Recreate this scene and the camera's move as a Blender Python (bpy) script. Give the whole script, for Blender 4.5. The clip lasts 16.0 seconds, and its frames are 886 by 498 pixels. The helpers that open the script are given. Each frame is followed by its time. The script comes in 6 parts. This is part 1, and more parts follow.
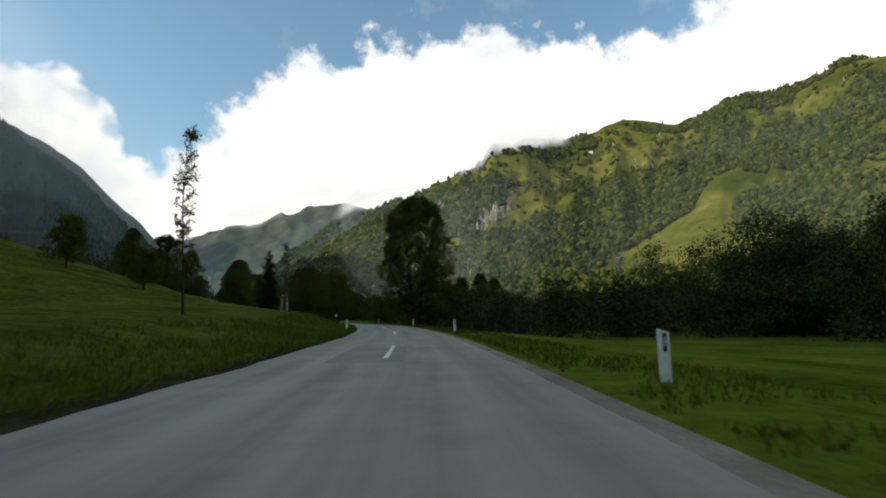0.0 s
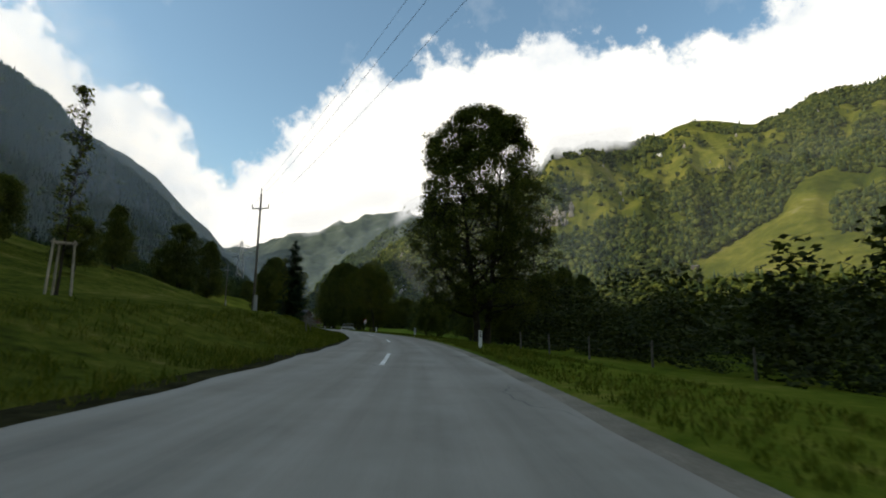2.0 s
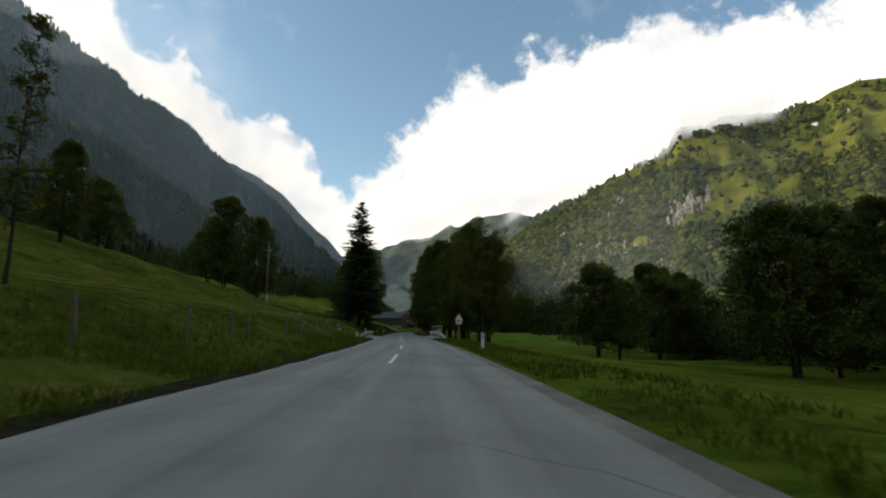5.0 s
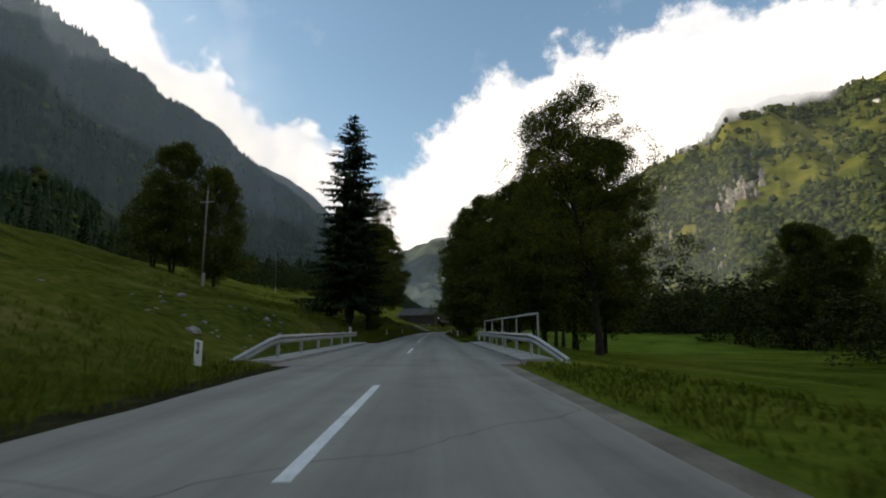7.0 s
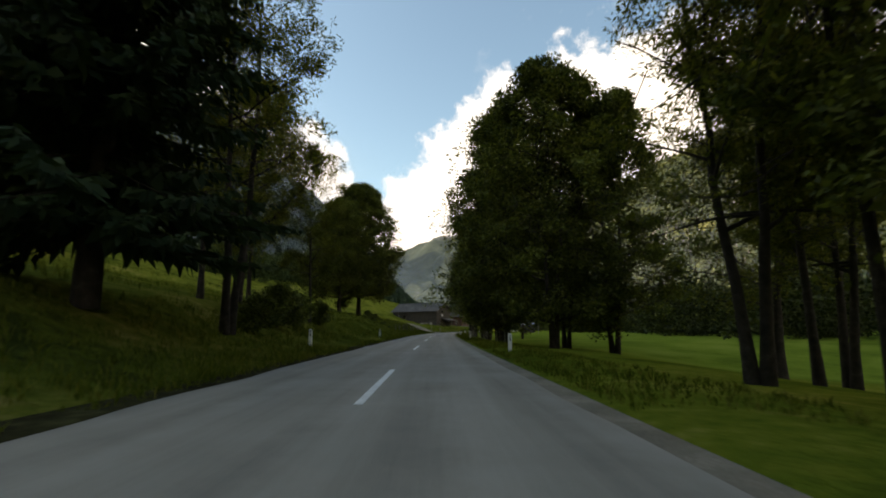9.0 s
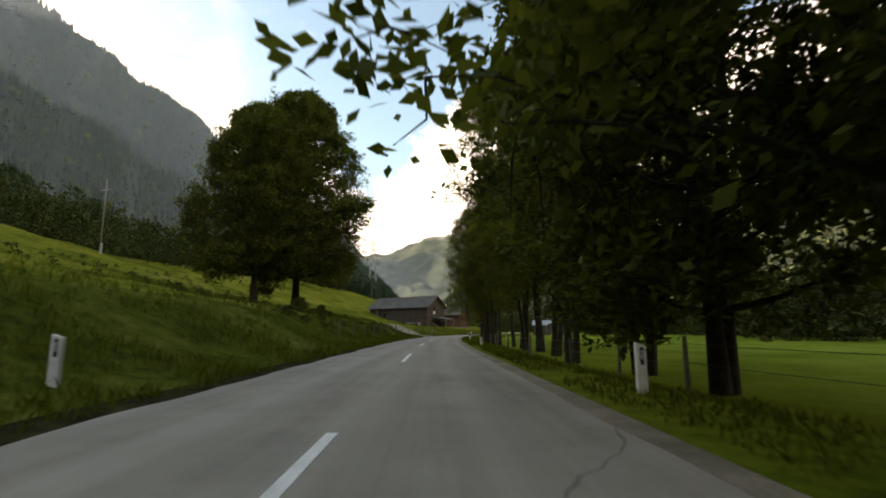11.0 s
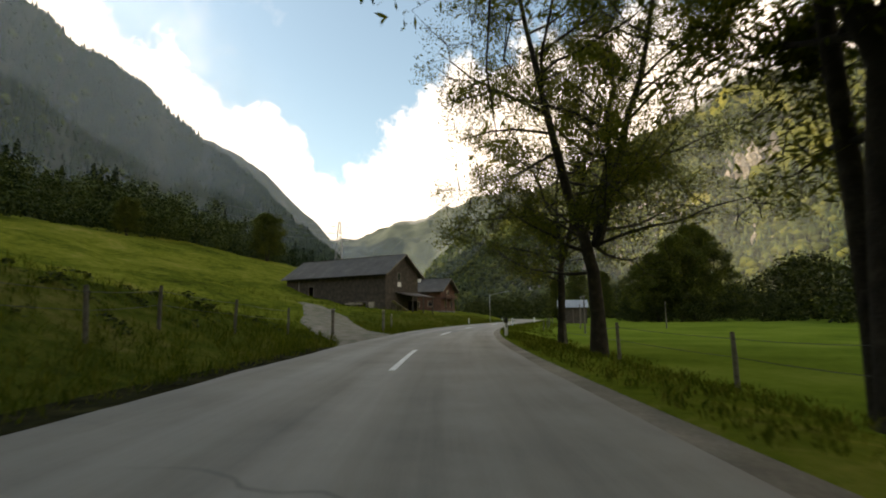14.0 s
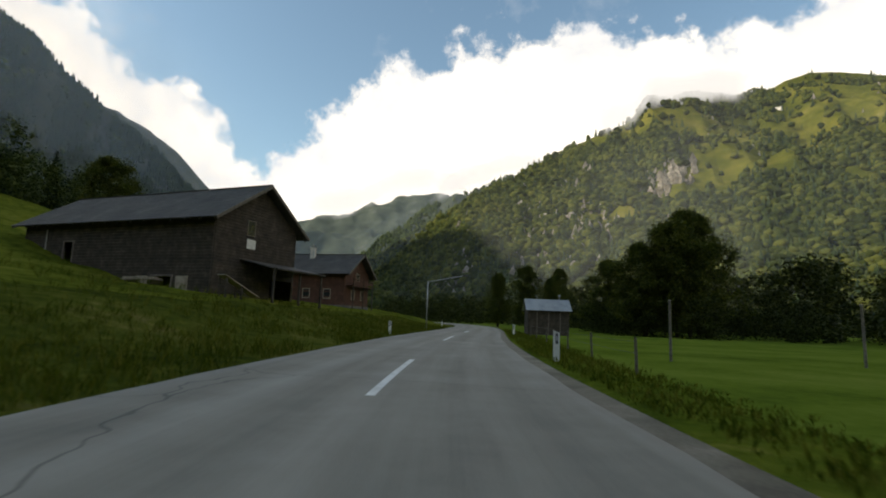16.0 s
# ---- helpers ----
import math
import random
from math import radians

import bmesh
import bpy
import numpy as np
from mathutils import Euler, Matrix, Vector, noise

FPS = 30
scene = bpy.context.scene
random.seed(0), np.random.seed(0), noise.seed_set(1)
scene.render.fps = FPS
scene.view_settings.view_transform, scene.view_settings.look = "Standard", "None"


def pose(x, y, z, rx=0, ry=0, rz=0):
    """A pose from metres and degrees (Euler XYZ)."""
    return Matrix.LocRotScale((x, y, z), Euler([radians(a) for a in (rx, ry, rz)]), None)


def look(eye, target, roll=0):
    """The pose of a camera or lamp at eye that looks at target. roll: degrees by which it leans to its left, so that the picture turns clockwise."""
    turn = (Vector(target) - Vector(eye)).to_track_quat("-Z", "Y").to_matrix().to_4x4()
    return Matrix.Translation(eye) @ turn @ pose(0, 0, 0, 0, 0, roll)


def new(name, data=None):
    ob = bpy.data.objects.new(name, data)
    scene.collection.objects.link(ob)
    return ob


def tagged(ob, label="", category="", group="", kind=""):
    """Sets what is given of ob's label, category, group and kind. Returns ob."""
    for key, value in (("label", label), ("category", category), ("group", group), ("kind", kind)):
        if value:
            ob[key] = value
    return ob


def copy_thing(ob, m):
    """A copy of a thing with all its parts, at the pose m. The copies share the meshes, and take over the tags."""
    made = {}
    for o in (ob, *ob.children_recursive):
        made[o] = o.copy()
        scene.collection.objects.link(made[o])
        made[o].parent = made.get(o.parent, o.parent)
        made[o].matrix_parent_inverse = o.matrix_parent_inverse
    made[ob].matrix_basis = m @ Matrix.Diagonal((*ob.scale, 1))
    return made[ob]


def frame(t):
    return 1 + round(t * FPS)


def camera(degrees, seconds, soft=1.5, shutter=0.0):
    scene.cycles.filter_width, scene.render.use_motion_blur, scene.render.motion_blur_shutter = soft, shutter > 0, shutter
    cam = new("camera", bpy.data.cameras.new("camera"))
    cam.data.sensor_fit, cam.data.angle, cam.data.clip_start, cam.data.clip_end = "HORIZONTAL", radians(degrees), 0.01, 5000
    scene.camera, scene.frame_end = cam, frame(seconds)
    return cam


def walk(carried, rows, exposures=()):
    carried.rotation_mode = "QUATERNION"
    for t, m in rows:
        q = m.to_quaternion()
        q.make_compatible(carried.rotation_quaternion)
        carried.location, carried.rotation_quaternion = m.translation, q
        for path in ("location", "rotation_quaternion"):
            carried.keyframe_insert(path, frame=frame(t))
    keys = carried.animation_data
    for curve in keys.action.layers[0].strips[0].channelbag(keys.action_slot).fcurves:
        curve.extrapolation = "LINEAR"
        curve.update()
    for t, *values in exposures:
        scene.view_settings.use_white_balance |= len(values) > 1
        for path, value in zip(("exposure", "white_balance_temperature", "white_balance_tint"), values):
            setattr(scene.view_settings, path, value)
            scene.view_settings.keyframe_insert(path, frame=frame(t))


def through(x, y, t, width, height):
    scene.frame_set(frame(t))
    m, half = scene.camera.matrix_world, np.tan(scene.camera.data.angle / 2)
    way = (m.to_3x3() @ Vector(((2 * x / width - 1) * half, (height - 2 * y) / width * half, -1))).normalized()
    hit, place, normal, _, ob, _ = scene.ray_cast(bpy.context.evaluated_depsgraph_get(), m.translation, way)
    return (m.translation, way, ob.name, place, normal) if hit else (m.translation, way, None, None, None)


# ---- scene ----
# ---- camera and its walk ----
# seconds, x, y, heading (left of +y), pitch, roll; the eye rides 1.1 m above the road
PATH = [
    (0, 0.00, 0.00, 1.13, 7.85, -0.46),
    (0.5, -0.60, 11.02, 2.63, 8.28, -0.24),
    (1, -1.48, 21.92, 4.06, 8.58, 0.40),
    (1.5, -2.61, 32.68, 5.57, 8.68, 0.74),
    (2, -4.07, 43.29, 7.61, 8.89, 0.88),
    (2.5, -5.86, 53.77, 9.29, 9.14, 0.57),
    (3, -7.92, 64.17, 10.65, 9.11, 0.71),
    (3.5, -10.27, 74.48, 12.59, 9.09, 1.04),
    (4, -12.99, 84.65, 14.97, 9.16, 1.16),
    (4.5, -16.23, 94.78, 18.04, 9.21, 0.66),
    (5, -20.05, 104.96, 20.43, 9.20, 0.34),
    (5.5, -24.27, 115.24, 21.63, 9.16, 0.12),
    (6, -28.73, 125.68, 22.06, 9.04, -0.06),
    (6.5, -33.39, 136.21, 23.28, 8.99, -0.40),
    (7, -38.28, 146.74, 23.94, 9.08, -0.28),
    (7.5, -43.27, 157.34, 23.90, 9.04, 0.08),
    (8, -48.31, 168.02, 24.17, 9.54, 0.39),
    (8.5, -53.39, 178.74, 24.02, 8.99, 0.53),
    (9, -58.47, 189.46, 24.20, 9.06, -0.04),
    (9.5, -63.56, 200.19, 24.07, 9.77, -0.07),
    (10, -68.60, 210.94, 23.68, 9.52, -0.08),
    (10.5, -73.55, 221.69, 23.30, 9.37, -0.12),
    (11, -78.40, 232.37, 23.07, 9.26, -0.19),
    (11.5, -83.18, 242.99, 22.98, 9.13, -0.31),
    (12, -87.91, 253.52, 22.87, 8.92, -0.52),
    (12.5, -92.50, 263.91, 22.21, 8.74, -1.22),
    (13, -96.85, 274.10, 21.55, 7.78, -1.25),
    (13.5, -100.99, 284.09, 20.97, 7.97, -1.12),
    (14, -104.88, 293.89, 19.73, 7.71, -0.52),
    (14.5, -108.43, 303.56, 18.05, 7.74, 0.88),
    (15, -111.62, 313.18, 16.15, 7.87, 0.56),
    (15.5, -114.41, 322.73, 13.76, 7.90, 1.86),
    (16, -116.70, 332.23, 10.91, 7.97, 2.17),
]
EYE = 1.1


def view(x, y, head, pitch, roll):
    h, p = radians(head), radians(pitch)
    ahead = Vector((-math.sin(h) * math.cos(p), math.cos(h) * math.cos(p), math.sin(p)))
    eye = Vector((x, y, EYE))
    return look(eye, eye + 2 * ahead, roll)


cam = camera(83.0, 16.0, soft=1.9, shutter=0.1)
walk(cam, [(t, view(x, y, head, pitch, roll)) for t, x, y, head, pitch, roll in PATH],
     exposures=[(0, -0.05, 6900, 8), (4.2, -0.05, 7100, 10), (7, 0.0, 7200, 13), (8.0, 0.28, 7500, 14), (8.6, 0.35, 7900, 14), (9.6, 0.65, 8300, 15), (12, 1.06, 9500, 20), (13.2, 0.86, 9400, 18), (14.2, 0.64, 8800, 16), (15.3, 0.15, 7700, 13), (16, 0.0, 7400, 12)])

# ---- sky, sun ----
SUN_AZ, SUN_EL = 112.0, 27.0          # left of +y, above the horizon


class Nodes:
    """A short way to write node trees."""

    def __init__(self, tree):
        self.tree = tree
        tree.nodes.clear()

    def add(self, kind, **settings):
        n = self.tree.nodes.new(kind)
        for key, value in settings.items():
            if key == "operation":
                n.operation = value
            elif key == "data_type":
                n.data_type = value
            elif key == "blend_type":
                n.blend_type = value
            elif key == "sky_type":
                n.sky_type = value
        return n

    def link(self, a, b):
        self.tree.links.new(a, b)

    def put(self, socket, value):
        if isinstance(value, bpy.types.NodeSocket):
            self.tree.links.new(value, socket)
        else:
            socket.default_value = value

    def math(self, op, a, b=0.0, c=None):
        n = self.add("ShaderNodeMath", operation=op)
        self.put(n.inputs[0], a)
        self.put(n.inputs[1], b)
        if c is not None:
            self.put(n.inputs[2], c)
        return n.outputs[0]

    def range(self, v, a, b, c=0.0, d=1.0, smooth=False):
        n = self.add("ShaderNodeMapRange")
        n.interpolation_type = "SMOOTHSTEP" if smooth else "LINEAR"
        for k, x in enumerate((v, a, b, c, d)):
            self.put(n.inputs[k], x)
        return n.outputs[0]

    def noise(self, vec, scale, detail=4.0, rough=0.55, distort=0.0):
        n = self.add("ShaderNodeTexNoise")
        if vec is not None:
            self.link(vec, n.inputs["Vector"])
        n.inputs["Scale"].default_value = scale
        n.inputs["Detail"].default_value = detail
        n.inputs["Roughness"].default_value = rough
        n.inputs["Distortion"].default_value = distort
        return n.outputs[0]

    def ramp(self, fac, stops):
        n = self.add("ShaderNodeValToRGB")
        e = n.color_ramp.elements
        while len(e) < len(stops):
            e.new(0.5)
        for k, (pos, col) in enumerate(stops):
            e[k].position = pos
            e[k].color = (*col, 1) if len(col) == 3 else col
        self.put(n.inputs[0], fac)
        return n.outputs[0]

    def mix(self, fac, a, b, blend="MIX"):
        n = self.add("ShaderNodeMix", data_type="RGBA", blend_type=blend)
        self.put(n.inputs[0], fac)
        for sock, x in ((n.inputs[6], a), (n.inputs[7], b)):
            self.put(sock, (*x, 1) if isinstance(x, tuple) and len(x) == 3 else x)
        return n.outputs[2]


world = bpy.data.worlds.new("sky")
scene.world = world
world.use_nodes = True
N = Nodes(world.node_tree)
sky = N.add("ShaderNodeTexSky", sky_type="NISHITA")
sky.sun_disc = False
sky.sun_elevation, sky.sun_rotation = radians(SUN_EL), radians(-SUN_AZ)
sky.air_density, sky.dust_density, sky.ozone_density = 1.0, 1.2, 0.3
geo = N.add("ShaderNodeTexCoord").outputs["Generated"]
sep = N.add("ShaderNodeSeparateXYZ")
N.link(geo, sep.inputs[0])
az = N.math("MULTIPLY", N.math("ARCTAN2", N.math("MULTIPLY", sep.outputs[0], -1.0), sep.outputs[1]), 57.29578)
el = N.math("MULTIPLY", N.math("ARCSINE", sep.outputs[2]), 57.29578)
# the cloud bank's upper edge, by heading: low over the valley's end, high over both ranges
TOPS = [(-180, 25), (-120, 30), (-60, 38), (-36, 38), (-31, 31), (-25, 29.5), (-20, 28.5), (-12, 29.5), (0, 30.5), (10, 30.5),
        (15.5, 29), (20, 26.5), (23, 24.5), (28, 20), (31, 17), (34, 16.5), (36, 18), (42, 22), (49, 26.5), (54, 28), (58, 34),
        (70, 40), (100, 36), (180, 25)]
edge = N.ramp(N.range(az, -180, 180), [((a + 180) / 360, (e / 45,) * 3) for a, e in TOPS])
big = N.noise(geo, 5.0, 3.0, 0.5)
fine_noise = N.noise(geo, 13.0, 9.0, 0.62)
lift = N.math("ADD", N.math("MULTIPLY", N.math("SUBTRACT", big, 0.5), 9.0), N.math("MULTIPLY", N.math("SUBTRACT", fine_noise, 0.5), 12.0))
height = N.math("SUBTRACT", N.math("ADD", N.math("MULTIPLY", edge, 45.0), lift), el)
cover = N.range(height, -0.4, 1.7, 0.0, 1.0, True)
wisps = N.math("MULTIPLY", N.range(N.noise(geo, 6.0, 9.0, 0.6, 0.15), 0.58, 0.85), 0.4)
cover = N.math("MAXIMUM", cover, wisps)
cover = N.math("MULTIPLY", cover, N.range(el, -2.0, 0.0))
body = N.range(N.math("ADD", N.math("MULTIPLY", height, 0.05), N.noise(geo, 9.0, 8.0, 0.6)), 0.42, 0.85)
white = N.mix(body, (0.62, 0.68, 0.76), (1.0, 0.985, 0.95))
cloud_light = N.add("ShaderNodeVectorMath", operation="SCALE")
N.link(white, cloud_light.inputs[0])
cloud_light.inputs["Scale"].default_value = 1.35
blue = N.add("ShaderNodeVectorMath", operation="SCALE")
N.link(N.mix(1.0, sky.outputs[0], (0.86, 1.05, 1.06), "MULTIPLY"), blue.inputs[0])
blue.inputs["Scale"].default_value = 0.195
bg = N.add("ShaderNodeBackground")
N.link(N.mix(cover, blue.outputs[0], cloud_light.outputs[0]), bg.inputs[0])
bg.inputs[1].default_value = 1.0
out = N.add("ShaderNodeOutputWorld")
N.link(bg.outputs[0], out.inputs[0])

sun = new("sun", bpy.data.lights.new("sun", "SUN"))
sun.data.energy, sun.data.angle, sun.data.color = 4.2, radians(0.6), (1.0, 0.93, 0.80)
a, e = radians(SUN_AZ), radians(SUN_EL)
sun.matrix_world = look((-300 * math.sin(a), 300 * math.cos(a), 300), (-300 * math.sin(a) + math.sin(a) * math.cos(e), 300 * math.cos(a) - math.cos(a) * math.cos(e), 300 - math.sin(e)))

# ---- materials ----
def surface(name, stops, scale=1.0, rough=0.8, bump=0.2, bump_scale=None, detail=6.0, fine=0.0, fine_scale=40.0, island=0.0,
            metal=0.0, coords="Object", through=0.0, bump_dist=0.05, spec=0.5, wobble=0.0):
    """Colour by noise over stops, a finer second noise, and bump; through: how much light passes a leaf."""
    m = bpy.data.materials.new(name)
    m.use_nodes = True
    n = Nodes(m.node_tree)
    vec = n.add("ShaderNodeTexCoord").outputs[coords]
    f = n.noise(vec, scale, detail, 0.6, wobble)
    if fine:
        f = n.math("ADD", f, n.math("MULTIPLY", n.math("SUBTRACT", n.noise(vec, fine_scale, 3.0), 0.5), fine))
    if island:
        g = n.add("ShaderNodeNewGeometry")
        f = n.math("ADD", f, n.math("MULTIPLY", n.math("SUBTRACT", g.outputs["Random Per Island"], 0.5), island))
    col = n.ramp(f, stops)
    b = n.add("ShaderNodeBsdfPrincipled")
    n.link(col, b.inputs["Base Color"])
    b.inputs["Roughness"].default_value = rough
    b.inputs["Metallic"].default_value = metal
    b.inputs["Specular IOR Level"].default_value = spec
    shader = b.outputs[0]
    if bump:
        bp = n.add("ShaderNodeBump")
        bp.inputs["Strength"].default_value = bump
        bp.inputs["Distance"].default_value = bump_dist
        n.link(n.noise(vec, bump_scale or scale * 6, 4.0), bp.inputs["Height"])
        n.link(bp.outputs[0], b.inputs["Normal"])
    if through:
        tr = n.add("ShaderNodeBsdfTranslucent")
        n.link(n.mix(1.0, col, (1.0, 1.0, 0.45), "MULTIPLY"), tr.inputs[0])
        mx = n.add("ShaderNodeMixShader")
        mx.inputs[0].default_value = through
        n.link(b.outputs[0], mx.inputs[1])
        n.link(tr.outputs[0], mx.inputs[2])
        shader = mx.outputs[0]
    o = n.add("ShaderNodeOutputMaterial")
    n.link(shader, o.inputs[0])
    return m


M = {}
M["meadow"] = surface("meadow", [(0.27, (0.040, 0.055, 0.008)), (0.46, (0.088, 0.118, 0.013)), (0.60, (0.125, 0.145, 0.018)), (0.74, (0.20, 0.185, 0.036))], 0.13, 0.95, 0.7, 7.0, 8.0, 0.6, 2.2, bump_dist=0.16, spec=0.0)
# Dull rough grass; also carries the maples' shade on the lower bank.
M["pasture"] = surface("pasture", [(0.27, (0.032, 0.042, 0.009)), (0.45, (0.070, 0.086, 0.013)), (0.60, (0.105, 0.112, 0.020)), (0.74, (0.17, 0.145, 0.042))], 0.16, 0.95, 0.9, 5.0, 8.0, 0.7, 1.6, bump_dist=0.22, spec=0.0)
M["hill_grass"] = surface("hill_grass", [(0.30, (0.040, 0.050, 0.009)), (0.44, (0.088, 0.108, 0.014)), (0.58, (0.145, 0.155, 0.022)), (0.74, (0.22, 0.19, 0.050))], 0.09, 0.95, 0.8, 4.0, 8.0, 0.5, 1.2, bump_dist=0.22, spec=0.0)
M["mown_grass"] = surface("mown_grass", [(0.27, (0.066, 0.100, 0.013)), (0.48, (0.112, 0.158, 0.019)), (0.72, (0.165, 0.200, 0.034))], 0.16, 0.95, 0.4, 9.0, 8.0, 0.35, 3.0, bump_dist=0.06, spec=0.0)
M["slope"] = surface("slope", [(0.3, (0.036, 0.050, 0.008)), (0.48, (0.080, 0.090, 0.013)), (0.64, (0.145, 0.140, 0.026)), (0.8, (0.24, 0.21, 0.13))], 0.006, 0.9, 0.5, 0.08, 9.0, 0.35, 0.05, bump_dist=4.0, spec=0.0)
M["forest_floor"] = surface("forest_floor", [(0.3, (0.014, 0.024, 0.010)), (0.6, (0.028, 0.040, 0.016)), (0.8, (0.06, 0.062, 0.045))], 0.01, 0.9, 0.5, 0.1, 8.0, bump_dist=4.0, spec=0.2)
# Muted tones: part of the distance haze is mixed into this colour.
M["hazed_far_rock"] = surface("hazed_far_rock", [(0.35, (0.034, 0.048, 0.034)), (0.60, (0.062, 0.080, 0.056)), (0.80, (0.16, 0.165, 0.15))], 0.012, 0.9, 0.6, 0.05, 9.0, bump_dist=8.0, spec=0.2)


def worn_asphalt():
    """Grey asphalt with polished wheel tracks, streaks along the lane, sealed cracks and grit; the UV runs along and across the road."""
    m = bpy.data.materials.new("asphalt")
    m.use_nodes = True
    n = Nodes(m.node_tree)
    tc = n.add("ShaderNodeTexCoord")
    sp = n.add("ShaderNodeSeparateXYZ")
    n.link(tc.outputs["UV"], sp.inputs[0])
    mp = n.add("ShaderNodeMapping")
    mp.inputs["Scale"].default_value = (0.06, 1.6, 1.0)
    n.link(tc.outputs["UV"], mp.inputs[0])
    streak = n.noise(mp.outputs[0], 1.0, 6.0, 0.6)
    blotch = n.noise(tc.outputs["Object"], 0.45, 7.0, 0.65)
    grit = n.noise(tc.outputs["Object"], 55.0, 3.0, 0.7)
    across = n.math("ADD", sp.outputs[1], n.math("MULTIPLY", n.math("SUBTRACT", blotch, 0.5), 0.8))
    tracks = n.math("POWER", n.math("ABSOLUTE", n.math("SINE", n.math("MULTIPLY", n.math("ADD", across, 1.1), 1.95))), 2.0)
    f = n.math("ADD", n.math("MULTIPLY", streak, 0.45), n.math("ADD", n.math("MULTIPLY", blotch, 0.40), n.math("MULTIPLY", grit, 0.22)))
    f = n.math("ADD", f, n.math("MULTIPLY", tracks, -0.04))
    vo = n.add("ShaderNodeTexVoronoi")
    vo.feature = "DISTANCE_TO_EDGE"
    vo.inputs["Scale"].default_value = 0.16
    bend = n.add("ShaderNodeVectorMath", operation="ADD")
    n.link(tc.outputs["Object"], bend.inputs[0])
    wob = n.add("ShaderNodeTexNoise")
    n.link(tc.outputs["Object"], wob.inputs["Vector"])
    wob.inputs["Scale"].default_value = 0.7
    n.link(wob.outputs["Color"], bend.inputs[1])
    n.link(bend.outputs[0], vo.inputs["Vector"])
    crack = n.math("MULTIPLY", n.range(vo.outputs["Distance"], 0.0012, 0.0035, 1.0, 0.0), n.range(n.noise(tc.outputs["Object"], 0.09, 2.0), 0.52, 0.58))
    col = n.ramp(f, [(0.36, (0.172, 0.157, 0.130)), (0.52, (0.255, 0.234, 0.194)), (0.68, (0.330, 0.304, 0.256))])
    col = n.mix(n.math("MULTIPLY", crack, 0.55), col, (0.05, 0.048, 0.045))
    b = n.add("ShaderNodeBsdfPrincipled")
    n.link(col, b.inputs["Base Color"])
    n.link(n.range(tracks, 0.0, 1.0, 0.72, 0.88), b.inputs["Roughness"])
    b.inputs["Specular IOR Level"].default_value = 0.3
    bp = n.add("ShaderNodeBump")
    bp.inputs["Strength"].default_value = 0.35
    bp.inputs["Distance"].default_value = 0.008
    n.link(grit, bp.inputs["Height"])
    n.link(bp.outputs[0], b.inputs["Normal"])
    o = n.add("ShaderNodeOutputMaterial")
    n.link(b.outputs[0], o.inputs[0])
    return m


M["asphalt"] = worn_asphalt()
M["asphalt_patch"] = surface("asphalt_patch", [(0.3, (0.125, 0.117, 0.102)), (0.7, (0.19, 0.178, 0.155))], 0.6, 0.7, 0.25, 90.0, 8.0, 0.2, 60.0, bump_dist=0.01)
M["gravel"] = surface("gravel", [(0.3, (0.095, 0.078, 0.052)), (0.52, (0.175, 0.148, 0.106)), (0.75, (0.29, 0.255, 0.195))], 0.7, 0.9, 0.15, 45.0, 8.0, 0.4, 18.0, bump_dist=0.015)
M["drive"] = surface("drive", [(0.36, (0.058, 0.066, 0.018)), (0.46, (0.105, 0.092, 0.048)), (0.58, (0.165, 0.138, 0.098)), (0.75, (0.27, 0.235, 0.18))], 1.3, 0.9, 0.8, 14.0, 8.0, 0.3, 30.0, bump_dist=0.012)
# Soil deepened in colour for the shadow of grass overhanging the road edge.
M["soil"] = surface("soil", [(0.3, (0.018, 0.016, 0.009)), (0.55, (0.036, 0.034, 0.016)), (0.8, (0.075, 0.075, 0.030))], 1.4, 0.95, 0.6, 9.0, 8.0, 0.4, 6.0, bump_dist=0.05, spec=0.0)
M["line"] = surface("line_paint", [(0.3, (0.55, 0.55, 0.52)), (0.6, (0.78, 0.78, 0.75))], 2.0, 0.6, 0.1, 60.0, 6.0, 0.5, 25.0)
M["leaf"] = surface("leaf", [(0.25, (0.044, 0.058, 0.014)), (0.5, (0.092, 0.112, 0.024)), (0.8, (0.17, 0.185, 0.042))], 0.25, 0.65, 0.0, island=0.5, through=0.42, spec=0.12)
M["leaf_light"] = surface("leaf_light", [(0.25, (0.052, 0.066, 0.012)), (0.5, (0.105, 0.120, 0.022)), (0.8, (0.20, 0.186, 0.042))], 0.25, 0.65, 0.0, island=0.5, through=0.58, spec=0.12)
M["needle"] = surface("needle", [(0.25, (0.012, 0.026, 0.010)), (0.6, (0.025, 0.045, 0.015)), (0.85, (0.04, 0.06, 0.02))], 0.4, 0.7, 0.0, island=0.4, through=0.12, spec=0.12)
M["woods"] = surface("woods", [(0.2, (0.024, 0.040, 0.014)), (0.5, (0.050, 0.073, 0.022)), (0.85, (0.100, 0.122, 0.036))], 0.02, 0.8, 0.0, island=0.45, through=0.15, spec=0.1)
# Needle greens lightened: sunshine on the slope is put into the colour.
M["conifer"] = surface("conifer", [(0.2, (0.016, 0.030, 0.011)), (0.5, (0.034, 0.054, 0.017)), (0.85, (0.070, 0.090, 0.026))], 0.02, 0.8, 0.0, island=0.6, spec=0.1)
# Woods greens made yellower, with the slope's sunlight in the colour.
M["sunlit_slope_leaf"] = surface("sunlit_slope_leaf", [(0.25, (0.026, 0.038, 0.009)), (0.5, (0.056, 0.074, 0.015)), (0.8, (0.115, 0.128, 0.028))], 0.02, 0.8, 0.0, island=0.6, through=0.2, spec=0.05)
